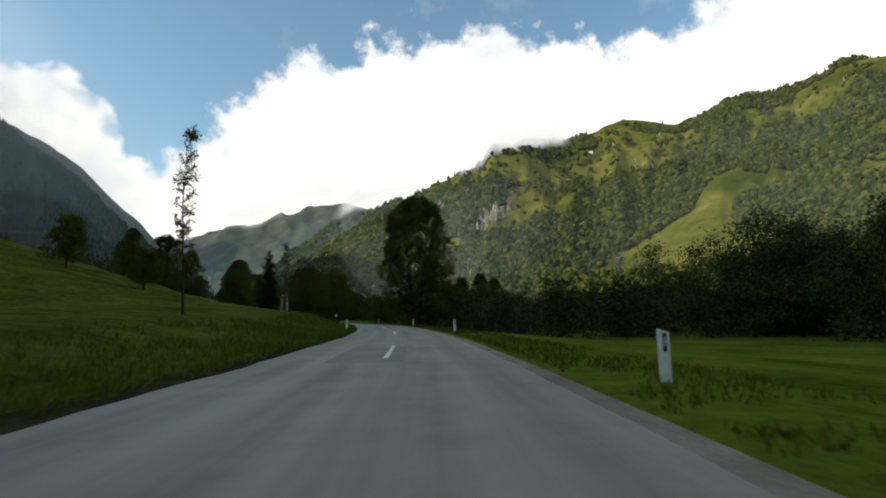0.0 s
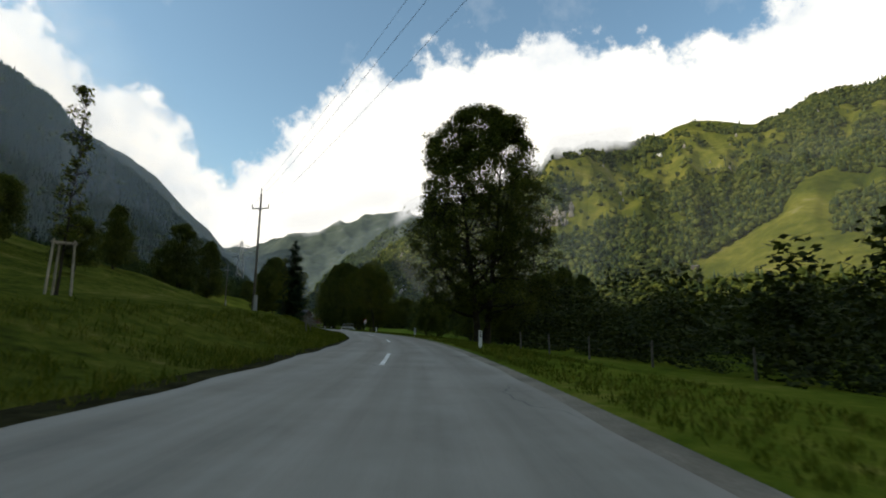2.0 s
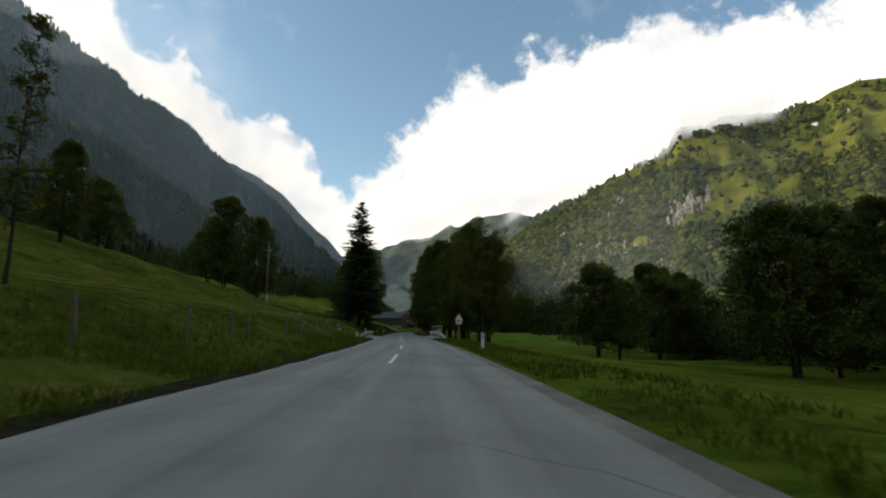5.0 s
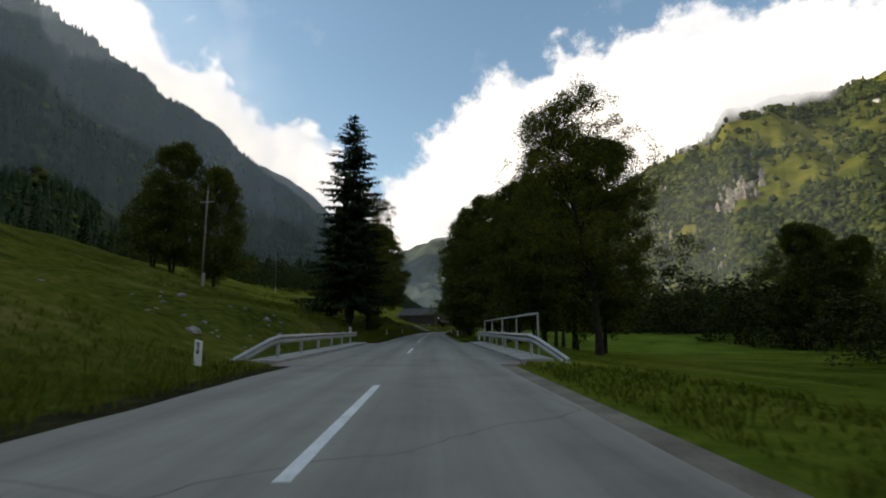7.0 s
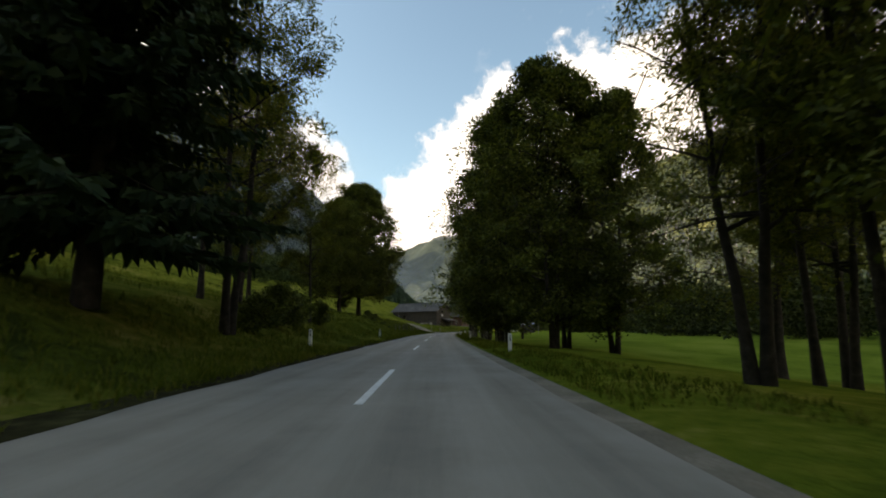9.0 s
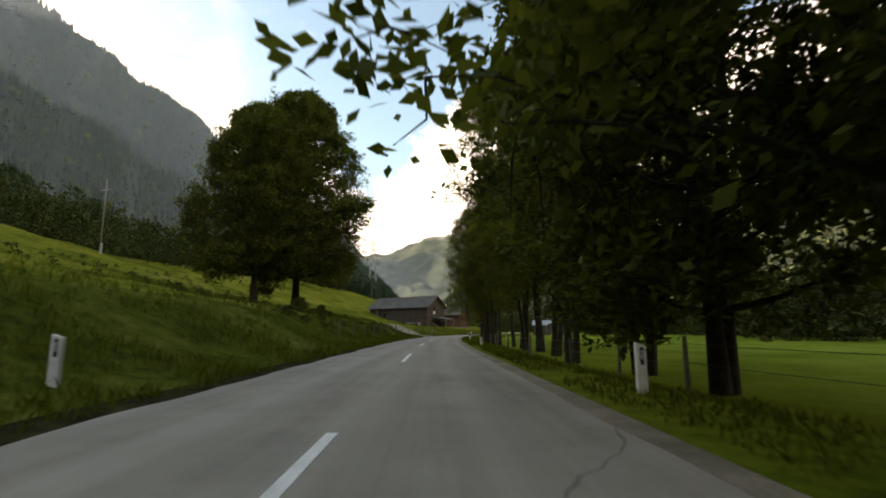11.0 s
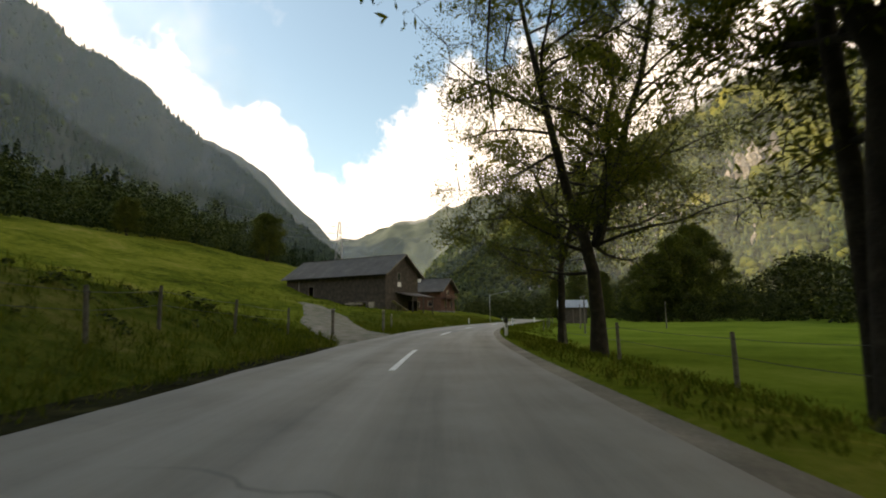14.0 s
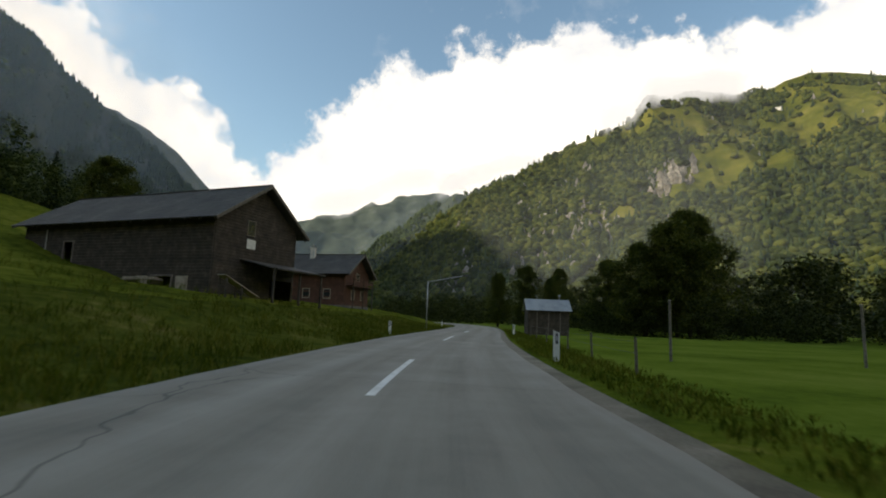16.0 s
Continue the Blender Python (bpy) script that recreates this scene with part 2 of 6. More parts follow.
M["thicket"] = surface("thicket", [(0.25, (0.017, 0.025, 0.008)), (0.5, (0.038, 0.049, 0.014)), (0.8, (0.078, 0.090, 0.024))], 0.25, 0.7, 0.0, island=0.5, through=0.25, spec=0.08)
M["bark"] = surface("bark", [(0.3, (0.016, 0.013, 0.010)), (0.55, (0.035, 0.029, 0.022)), (0.8, (0.08, 0.07, 0.055))], 3.0, 0.9, 0.8, 14.0, 8.0, bump_dist=0.04, spec=0.2)


M["cliff"] = surface("cliff", [(0.3, (0.10, 0.09, 0.07)), (0.5, (0.21, 0.19, 0.16)), (0.7, (0.38, 0.35, 0.30))], 0.08, 0.9, 0.6, 0.3, 8.0, 0.4, 0.4, bump_dist=1.5, spec=0.2)


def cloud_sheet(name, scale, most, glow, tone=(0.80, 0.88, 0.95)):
    """White cloud or tinted haze as a sheet whose cover is broken by noise and fades to all its edges; glow: emission
    in place of sunlight on cloud, else a see-through tinted sheet that imitates aerial haze.
    """
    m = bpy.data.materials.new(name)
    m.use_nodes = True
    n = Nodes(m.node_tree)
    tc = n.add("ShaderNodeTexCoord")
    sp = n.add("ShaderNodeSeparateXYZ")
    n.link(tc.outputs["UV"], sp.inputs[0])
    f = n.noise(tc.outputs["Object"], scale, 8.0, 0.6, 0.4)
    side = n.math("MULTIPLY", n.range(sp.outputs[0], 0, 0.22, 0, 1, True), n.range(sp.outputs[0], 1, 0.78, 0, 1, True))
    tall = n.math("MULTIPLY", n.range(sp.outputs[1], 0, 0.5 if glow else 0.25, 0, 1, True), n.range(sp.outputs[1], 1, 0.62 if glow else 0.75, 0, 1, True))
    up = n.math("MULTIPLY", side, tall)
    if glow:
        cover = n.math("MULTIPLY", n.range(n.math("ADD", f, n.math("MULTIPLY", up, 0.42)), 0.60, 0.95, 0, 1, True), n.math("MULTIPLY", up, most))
        # The cloud's sunlit white is put in as emission.
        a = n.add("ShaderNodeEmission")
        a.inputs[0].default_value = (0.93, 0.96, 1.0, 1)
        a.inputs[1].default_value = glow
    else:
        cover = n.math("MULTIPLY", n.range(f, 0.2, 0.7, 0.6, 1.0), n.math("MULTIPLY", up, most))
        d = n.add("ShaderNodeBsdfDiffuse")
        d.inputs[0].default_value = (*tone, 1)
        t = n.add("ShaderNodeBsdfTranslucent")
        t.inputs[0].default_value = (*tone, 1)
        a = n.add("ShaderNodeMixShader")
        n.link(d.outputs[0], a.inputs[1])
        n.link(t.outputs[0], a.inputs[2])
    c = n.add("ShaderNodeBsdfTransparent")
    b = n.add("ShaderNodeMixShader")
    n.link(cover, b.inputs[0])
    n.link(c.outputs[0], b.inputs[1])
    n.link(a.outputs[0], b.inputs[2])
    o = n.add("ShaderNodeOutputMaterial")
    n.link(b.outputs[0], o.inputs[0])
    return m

# ---- the lie of the land ----
def hash2(ix, iy, seed):
    v = np.sin(ix * 127.1 + iy * 311.7 + seed * 74.7) * 43758.5453
    return v - np.floor(v)


def value_noise(x, y, seed=0):
    ix, iy = np.floor(x), np.floor(y)
    fx, fy = x - ix, y - iy
    fx, fy = fx * fx * (3 - 2 * fx), fy * fy * (3 - 2 * fy)
    a, b = hash2(ix, iy, seed), hash2(ix + 1, iy, seed)
    c, d = hash2(ix, iy + 1, seed), hash2(ix + 1, iy + 1, seed)
    return (a + (b - a) * fx) * (1 - fy) + (c + (d - c) * fx) * fy


def fbm(x, y, octaves=5, seed=0):
    total, amp, norm = 0.0, 1.0, 0.0
    for k in range(octaves):
        total = total + amp * value_noise(x * 2 ** k + 13.7 * k, y * 2 ** k - 7.3 * k, seed + k)
        norm += amp
        amp *= 0.5
    return total / norm


def smooth(a, b, v):
    t = np.clip((np.asarray(v, float) - a) / (b - a), 0, 1)
    return t * t * (3 - 2 * t)


# the driven line, drawn on at both ends: s metres along it, u metres to its right
STEP = 1.0
_h = np.interp(np.arange(0, 16.01, 0.05), [r[0] for r in PATH], [r[3] + 1.24 for r in PATH])
_x = np.interp(np.arange(0, 16.01, 0.05), [r[0] for r in PATH], [r[1] for r in PATH])
_y = np.interp(np.arange(0, 16.01, 0.05), [r[0] for r in PATH], [r[2] for r in PATH])
_s = np.r_[0, np.cumsum(np.hypot(np.diff(_x), np.diff(_y)))]
S_END = float(_s[-1])
LS = np.arange(-900.0, 1300.0, STEP)
_kernel = np.ones(15) / 15
_head = np.interp(LS, np.r_[-300, -40, _s, S_END + 12, S_END + 40, S_END + 75, S_END + 110, S_END + 160], np.r_[0.0, 0.0, _h, 8.0, 4.0, 6.0, 14.0, 24.0])
_head = np.convolve(np.r_[np.full(7, _head[0]), _head, np.full(7, _head[-1])], _kernel, "valid")
LX = np.cumsum(-np.sin(np.radians(_head))) * STEP
LY = np.cumsum(np.cos(np.radians(_head))) * STEP
_k1 = int(np.argmin(abs(LS - S_END * 0.5)))
LX += np.interp(S_END * 0.5, _s, _x) - LX[_k1]
LY += np.interp(S_END * 0.5, _s, _y) - LY[_k1]
MEAN_HEAD = 20.0


def spot(s, u):
    """x, y of a place s along the driven line and u to its right."""
    s, u = np.asarray(s, float), np.asarray(u, float)
    h = np.interp(s, LS, _head)
    far = smooth(40, 220, abs(u))
    h = h * (1 - far) + MEAN_HEAD * far
    x = np.interp(s, LS, LX) + u * np.cos(np.radians(h))
    y = np.interp(s, LS, LY) + u * np.sin(np.radians(h))
    return x, y


def heading(s):
    return float(np.interp(s, LS, _head))


ROAD_L, ROAD_R, MID = -4.35, 2.1, -1.1


def ground_z(s, u):
    s, u = np.asarray(s, float), np.asarray(u, float)
    w = np.maximum(-4.6 - u, 0)
    bank = np.interp(s, [-60, 0, 40, 60, 330, 338, 344, 362, 370, 400, 440, 520], [0.8, 0.8, 1.1, 1.8, 2.0, 1.0, 0.2, 0.25, 0.9, 1.0, 0.9, 0.6])
    m = np.interp(s, [-60, 20, 60, 100, 190, 230, 300, 340, 380, 430, 520], [0.035, 0.040, 0.060, 0.122, 0.19, 0.19, 0.18, 0.15, 0.125, 0.14, 0.16])
    left = bank * smooth(0.3, 8.0, w) + m * np.maximum(w - 4, 0) * (1 - 0.25 * smooth(60, 200, w))
    left += (0.085 + 0.06 * smooth(120, 160, s) * (1 - smooth(200, 250, s))) * np.maximum(w - 22, 0) * smooth(70, 190, s) * (1 - smooth(70, 200, w) * 0.6)
    left += 0.06 * np.maximum(w - 32, 0) * smooth(300, 345, s) * (1 - smooth(90, 220, w) * 0.6)
    drive = smooth(329, 337, s) * (1 - smooth(373, 381, s)) * (1 - smooth(24, 30, w))
    left += ((fbm(s * 0.06, u * 0.06, 4, 3) - 0.5) * (1.6 + 1.2 * smooth(18, 40, w)) * smooth(6, 30, w) + (fbm(s * 0.3, u * 0.3, 3, 5) - 0.5) * (0.35 + 0.5 * smooth(12, 26, w)) * smooth(2, 8, w)) * (1 - 0.92 * drive)
    v = np.maximum(u - 2.3, 0)
    right = 0.03 - 0.45 * smooth(1.5, 7, v) * (1 - smooth(235, 270, s)) - 0.58 * smooth(0.9, 4.4, v) * smooth(235, 270, s) + (fbm(s * 0.04, u * 0.04, 3, 9) - 0.5) * 0.5 * smooth(6, 30, v)
    right -= 1.4 * smooth(4, 26, v) * (1 - smooth(235, 275, s)) + 1.2 * smooth(6, 40, v) * smooth(95, 130, s) * (1 - smooth(235, 275, s))
    gully = np.exp(-((s - 181 - 0.1 * u) / 4.5) ** 2) * np.where(u < 0, smooth(1.0, 4.0, w), smooth(1.0, 3.0, v)) * 1.7 * (1 - smooth(30, 60, abs(u)))
    return np.where(w > 0, left, np.where(v > 0, right, 0.0)) - gully - 0.12 * smooth(168.6, 169, s) * (1 - smooth(193, 193.4, s)) * (np.maximum(w, v) < 0.75) - 0.06 * (1 - smooth(0, 0.4, np.maximum(w, v)))


def mesh_object(name, verts, faces, material, parent=None, smooth_faces=True):
    me = bpy.data.meshes.new(name)
    me.from_pydata([tuple(v) for v in verts] if not isinstance(verts, np.ndarray) else verts.tolist(), [], faces if isinstance(faces, list) else faces.tolist())
    if smooth_faces:
        me.polygons.foreach_set("use_smooth", np.ones(len(me.polygons), bool))
    if material:
        me.materials.append(material)
    me.update()
    ob = new(name, me)
    if parent is not None:
        ob.parent = parent
    return ob


def grid_faces(n, m):
    a = (np.arange(n - 1)[:, None] * m + np.arange(m - 1)[None, :]).ravel()
    return np.stack([a, a + 1, a + m + 1, a + m], 1)


def build_ground():
    s = np.r_[np.arange(-880, -60, 20.0), np.arange(-60, 470, 1.5), np.arange(470, 1290, 15.0)]
    near = np.r_[np.arange(4.6, 8, 0.3), np.arange(8, 16, 0.6), np.arange(16, 40, 1.5), np.arange(40, 100, 4), np.arange(100, 240, 10), np.geomspace(240, 4200, 22)]
    right = np.r_[np.arange(2.3, 6, 0.3), np.arange(6, 16, 0.6), np.arange(16, 40, 1.5), np.arange(40, 100, 4), np.arange(100, 240, 10), np.geomspace(240, 4200, 22)]
    u = np.r_[-near[::-1], -3, -1, 1, right]
    ss, uu = np.meshgrid(s, u, indexing="ij")
    x, y = spot(ss, uu)
    z = ground_z(ss, uu)
    # the first and last rows run out to the horizon
    for row, way in ((0, -1), (-1, 1)):
        x[row] += way * -3000 * math.sin(radians(MEAN_HEAD))
        y[row] += way * 3000 * math.cos(radians(MEAN_HEAD))
    z = np.where(abs(uu) > 230, np.minimum(z, 24) * (uu < 0) - 2.0, z)
    v = np.stack([x, y, z], -1).reshape(-1, 3)
    f = grid_faces(len(s), len(u))[:, ::-1]
    ob = mesh_object("ground", v, f, M["meadow"])
    for m in ("pasture", "hill_grass", "mown_grass"):
        ob.data.materials.append(M[m])
    fs, fu = (0.25 * (a[:-1, :-1] + a[1:, :-1] + a[:-1, 1:] + a[1:, 1:]) for a in (ss, uu))
    ragged = (fbm(fs * 0.22, fu * 0.22, 3, 61) - 0.5) * 9
    # Dull cover low on the bank puts tree shade into the ground colour.
    cover = np.where(fu < -3, np.where((fs > 240 + ragged * 2) & (-fu > np.interp(fs, [240, 322, 345, 360, 400, 440], [17, 17, 10, 15, 13, 6]) + ragged * 0.6), 2, 1), np.where(fs > 236 + ragged, np.where(fu > 4.6 + ragged * 0.12, 3, 0), 0))
    ob.data.polygons.foreach_set("material_index", cover.astype(np.int32).ravel())
    tagged(ob, "green mown meadow rising to a grassy hillside", "ground", kind="structure")


build_ground()


def strip(name, s0, s1, u0, u1, z0, z1, material, thick=0.0, step=1.0, kind="structure", label="", category="", wave=0.0):
    """A band along the road between two side lines, with its edges turned down."""
    s = np.arange(s0, s1 + step * 0.5, step)
    du0 = wave * (fbm(s * 0.35, s * 0 + 1.3, 4, 21) - 0.5)
    du1 = wave * (fbm(s * 0.35, s * 0 + 7.7, 4, 33) - 0.5)
    rows = [(u0 + du0, z0 - thick), (u0 + du0, z0), (u0 * 0.5 + u1 * 0.5 + 0 * s, (z0 + z1) / 2), (u1 + du1, z1), (u1 + du1, z1 - thick)]
    if not thick:
        rows = rows[1:4]
    v = np.stack([np.stack([*spot(s, u), np.broadcast_to(z, s.shape)], -1) for u, z in rows], 1).reshape(-1, 3)
    n, m = len(s), len(rows)
    f = grid_faces(n, m)[:, ::-1]
    if thick:
        ends = [(0, 1, 2, 3), (0, 3, 4, 4), (3, 2, 1, 0), (4, 3, 0, 0)]
        caps = np.array([[k + (0 if j < 2 else (n - 1) * m) for k in e] for j, e in enumerate(ends)])
    ob = mesh_object(name, v, f.tolist() + ([list(dict.fromkeys(c)) for c in caps.tolist()] if thick else []), material, smooth_faces=False)
    uv = ob.data.uv_layers.new(name="along")
    flat = np.stack([np.stack([s, np.broadcast_to(u, s.shape)], -1) for u, z in rows], 1).reshape(-1, 2)
    order = np.empty(len(ob.data.loops), dtype=np.int32)
    ob.data.loops.foreach_get("vertex_index", order)
    uv.data.foreach_set("uv", flat[order].astype(np.float32).ravel())
    return tagged(ob, label, category, kind=kind)


strip("road", -60, 520, ROAD_L, ROAD_R, 0.0, 0.0, M["asphalt"], 0.12, label="grey asphalt country road with worn edges", category="road", wave=0.16)

# ---- mountains ----
CX, CY = -38.0, 147.0
# LEFT's crest from bearing 70 on is unseen; its heights shape the sun's shadow.
LEFT = [(24, 900, 1700, 0.4), (27.5, 850, 1650, 2.6), (30, 800, 1600, 5.0), (33, 800, 1650, 7.6), (36, 850, 1750, 10.3), (40, 880, 1850, 14.0), (44, 850, 1850, 17.0), (47.8, 760, 1750, 19.5),
        (52.5, 650, 1650, 22.0), (58, 540, 1500, 24.8), (65.5, 420, 1300, 28.3), (70, 380, 1240, 28.6), (80, 300, 1100, 27.0), (83.5, 280, 1060, 28.5), (86, 270, 1030, 38), (98, 220, 900, 38.5), (106, 220, 900, 37), (130, 220, 900, 36), (165, 400, 1200, 27), (195, 700, 1600, 15)]
LEFT_FAR = [(22, 2300, 3200, 0.3), (27, 2300, 3200, 3.6), (29.5, 2300, 3200, 5.8), (31.6, 2300, 3200, 7.7), (34.1, 2300, 3200, 10.2), (36, 2300, 3200, 11.9), (39, 2300, 3200, 14.6), (41.3, 2300, 3200, 16.5),
            (44, 2300, 3200, 17.6), (48, 2300, 3200, 18.3), (56, 2300, 3200, 18.0)]
RIGHT = [(-185, 700, 1800, 12), (-130, 400, 1700, 18), (-90, 350, 1700, 22), (-60, 420, 1900, 23), (-46, 470, 2000, 22.4), (-42.8, 480, 2000, 23.1), (-40, 500, 2000, 22.1), (-36.3, 520, 2000, 21.7),
         (-32.7, 540, 2000, 22.1), (-31.5, 545, 2000, 21.3), (-27.8, 570, 2000, 20.6), (-25, 585, 1980, 21.2), (-22, 600, 1957, 22.1), (-18.9, 595, 1850, 21.0), (-13, 580, 1580, 20.9), (-7, 560, 1381, 20.8),
         (-5.6, 565, 1355, 19.0), (-3.5, 575, 1340, 18.6), (0.4, 600, 1300, 17.4), (3.3, 620, 1260, 15.6), (6, 640, 1220, 13.8), (9.3, 660, 1180, 12.0), (13, 760, 1250, 9.6), (18, 900, 1500, 6.0),
         (24, 1100, 1900, 2.0), (28, 1200, 1900, 0.3)]
RIGHT_FAR = [(-2, 1250, 1800, 12.5), (3, 1250, 1800, 14.6), (5.5, 1250, 1800, 14.9), (8, 1250, 1800, 14.0), (11, 1250, 1800, 13.2), (14, 1300, 1850, 10.9), (18, 1350, 1900, 7.4), (23, 1400, 1900, 3.8), (28, 1400, 1900, 0.5)]
FAR = [(4, 1900, 3300, 12.5), (8, 1900, 3300, 12.5), (13, 1900, 3300, 13.4), (17, 1900, 3300, 13.0), (21, 1900, 3300, 10.8), (27, 1900, 3300, 9.4), (32, 1900, 3300, 8.0), (42, 1900, 3300, 7)]


def mountain_z(table, az, r, rough, seed):
    t = np.array(table, float)
    r0, rc, ec = (np.interp(az, t[:, 0], t[:, k]) for k in (1, 2, 3))
    q = (r - r0) / (rc - r0)
    zc = rc * np.tan(np.radians(ec))
    x, y = r * np.sin(np.radians(az)), r * np.cos(np.radians(az))
    # ribs that run down the slope and broken ground
    ribs = (fbm(az * 0.22 + 40, r * 0.0012, 5, seed) - 0.5) * 0.42 - abs(fbm(az * 0.13 + 17, r * 0.0016, 4, seed + 3) - 0.5) * 0.5 + 0.05
    knob = (fbm(x * 0.006, y * 0.006, 5, seed + 7) - 0.5) * rough
    up = np.clip(q, 0, 1) ** 1.25
    z = zc * up * (1 + ribs * (0.06 + 0.94 * np.sin(np.pi * np.clip(q, 0, 1)))) + knob * np.clip(q * 3, 0, 1)
    z = np.where(q > 1, zc * (1 - (q - 1) * 1.5) + knob, z)
    return np.where(q < 0, q * 60 - 3, z)


def build_mountain(name, table, az0, az1, daz, rmax, material, rough, seed, label, n=150):
    az = np.arange(az0, az1 + daz / 2, daz)
    t = np.array(table, float)
    r0, rc = (np.interp(az, t[:, 0], t[:, k]) for k in (1, 2))
    q = np.r_[np.linspace(-0.04, 1.0, n), np.linspace(1.02, 1.3, 8)]
    rr = r0[:, None] + (rc - r0)[:, None] * q[None, :]
    aa = np.broadcast_to(az[:, None], rr.shape)
    z = mountain_z(table, aa, rr, rough, seed)
    x, y = CX - rr * np.sin(np.radians(aa)), CY + rr * np.cos(np.radians(aa))
    ob = mesh_object(name, np.stack([x, y, z], -1).reshape(-1, 3), grid_faces(len(az), len(q)), material)
    return tagged(ob, label, "mountain", kind="structure")


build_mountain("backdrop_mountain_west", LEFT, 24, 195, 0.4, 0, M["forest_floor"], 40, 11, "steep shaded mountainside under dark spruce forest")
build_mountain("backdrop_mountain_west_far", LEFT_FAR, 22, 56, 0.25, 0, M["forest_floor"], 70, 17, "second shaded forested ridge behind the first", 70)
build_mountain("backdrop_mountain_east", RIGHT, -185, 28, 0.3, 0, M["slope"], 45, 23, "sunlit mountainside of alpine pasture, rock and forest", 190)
build_mountain("backdrop_mountain_east_far", RIGHT_FAR, -2, 28, 0.2, 0, M["hazed_far_rock"], 170, 29, "hazy green ridge behind the sunlit mountainside", 110)
build_mountain("backdrop_mountain_far", FAR, 4, 42, 0.3, 0, M["hazed_far_rock"], 150, 31, "distant hazy rock mountain closing the valley", 90)


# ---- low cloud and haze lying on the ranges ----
def build_veil(name, table, az0, az1, q, e0, e1, material, label):
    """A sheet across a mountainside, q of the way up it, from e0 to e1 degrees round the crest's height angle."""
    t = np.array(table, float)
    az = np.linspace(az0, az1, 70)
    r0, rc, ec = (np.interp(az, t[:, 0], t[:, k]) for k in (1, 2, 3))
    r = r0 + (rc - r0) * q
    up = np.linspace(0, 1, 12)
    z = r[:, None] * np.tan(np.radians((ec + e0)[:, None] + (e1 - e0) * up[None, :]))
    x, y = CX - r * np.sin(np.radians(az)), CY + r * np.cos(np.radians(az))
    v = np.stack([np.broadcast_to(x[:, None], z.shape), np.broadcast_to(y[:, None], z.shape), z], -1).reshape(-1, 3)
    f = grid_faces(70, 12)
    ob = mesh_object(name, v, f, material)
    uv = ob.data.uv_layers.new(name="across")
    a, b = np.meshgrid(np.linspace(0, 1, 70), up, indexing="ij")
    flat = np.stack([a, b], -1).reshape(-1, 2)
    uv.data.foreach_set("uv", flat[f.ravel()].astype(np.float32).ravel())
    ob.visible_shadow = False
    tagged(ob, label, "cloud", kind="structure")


# These cloud sheets give off their own light to look sunlit.
build_veil("backdrop_cloud_far", FAR, 6, 31, 0.9, -1.2, 4.0, cloud_sheet("far_cloud", 0.0042, 0.8, 1.0), "white cloud lying on the far peaks")
build_veil("backdrop_cloud_ridge", RIGHT_FAR, 0, 15, 0.97, -0.9, 3.0, cloud_sheet("ridge_cloud", 0.0050, 0.8, 1.0), "white cloud lying on the hazy ridge")
build_veil("backdrop_cloud_east", RIGHT, -20, 1, 0.93, -2.0, 3.4, cloud_sheet("east_cloud", 0.005, 0.85, 1.0), "white cloud trailing over the mountain crest")
# Tinted see-through sheets, added to imitate the haze of distant air.
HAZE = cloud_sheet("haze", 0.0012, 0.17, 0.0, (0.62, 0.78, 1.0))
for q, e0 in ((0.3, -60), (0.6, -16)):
    build_veil("backdrop_haze_west", LEFT, 27, 125, q, e0, 14, HAZE, "thin blue haze before the shaded mountainside")
build_veil("backdrop_haze_west", LEFT_FAR, 23, 66, 0.0, -60, 14, cloud_sheet("haze_ridge", 0.0012, 0.16, 0.0, (0.62, 0.78, 1.0)), "thin blue haze before the shaded mountainside")
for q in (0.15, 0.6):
    build_veil("backdrop_haze_east", RIGHT, -80, 21, q, -60, 6, cloud_sheet("haze_thin", 0.0012, 0.05, 0.0), "thin haze before the sunlit mountainside")
build_veil("backdrop_haze_far", RIGHT_FAR, -10, 30, 0.0, -60, 6, cloud_sheet("haze_far", 0.0012, 0.22, 0.0, (0.66, 0.80, 1.0)), "blue haze at the valley's end")
build_veil("backdrop_haze_east", RIGHT, -22, 24, 0.0, -60, 6, cloud_sheet("haze_near", 0.0012, 0.09, 0.0), "thin haze before the sunlit mountainside")
build_veil("backdrop_haze_far", FAR, -2, 44, 0.0, -60, 6, cloud_sheet("haze_farther", 0.0012, 0.24, 0.0, (0.66, 0.80, 1.0)), "blue-white haze at the valley's end")


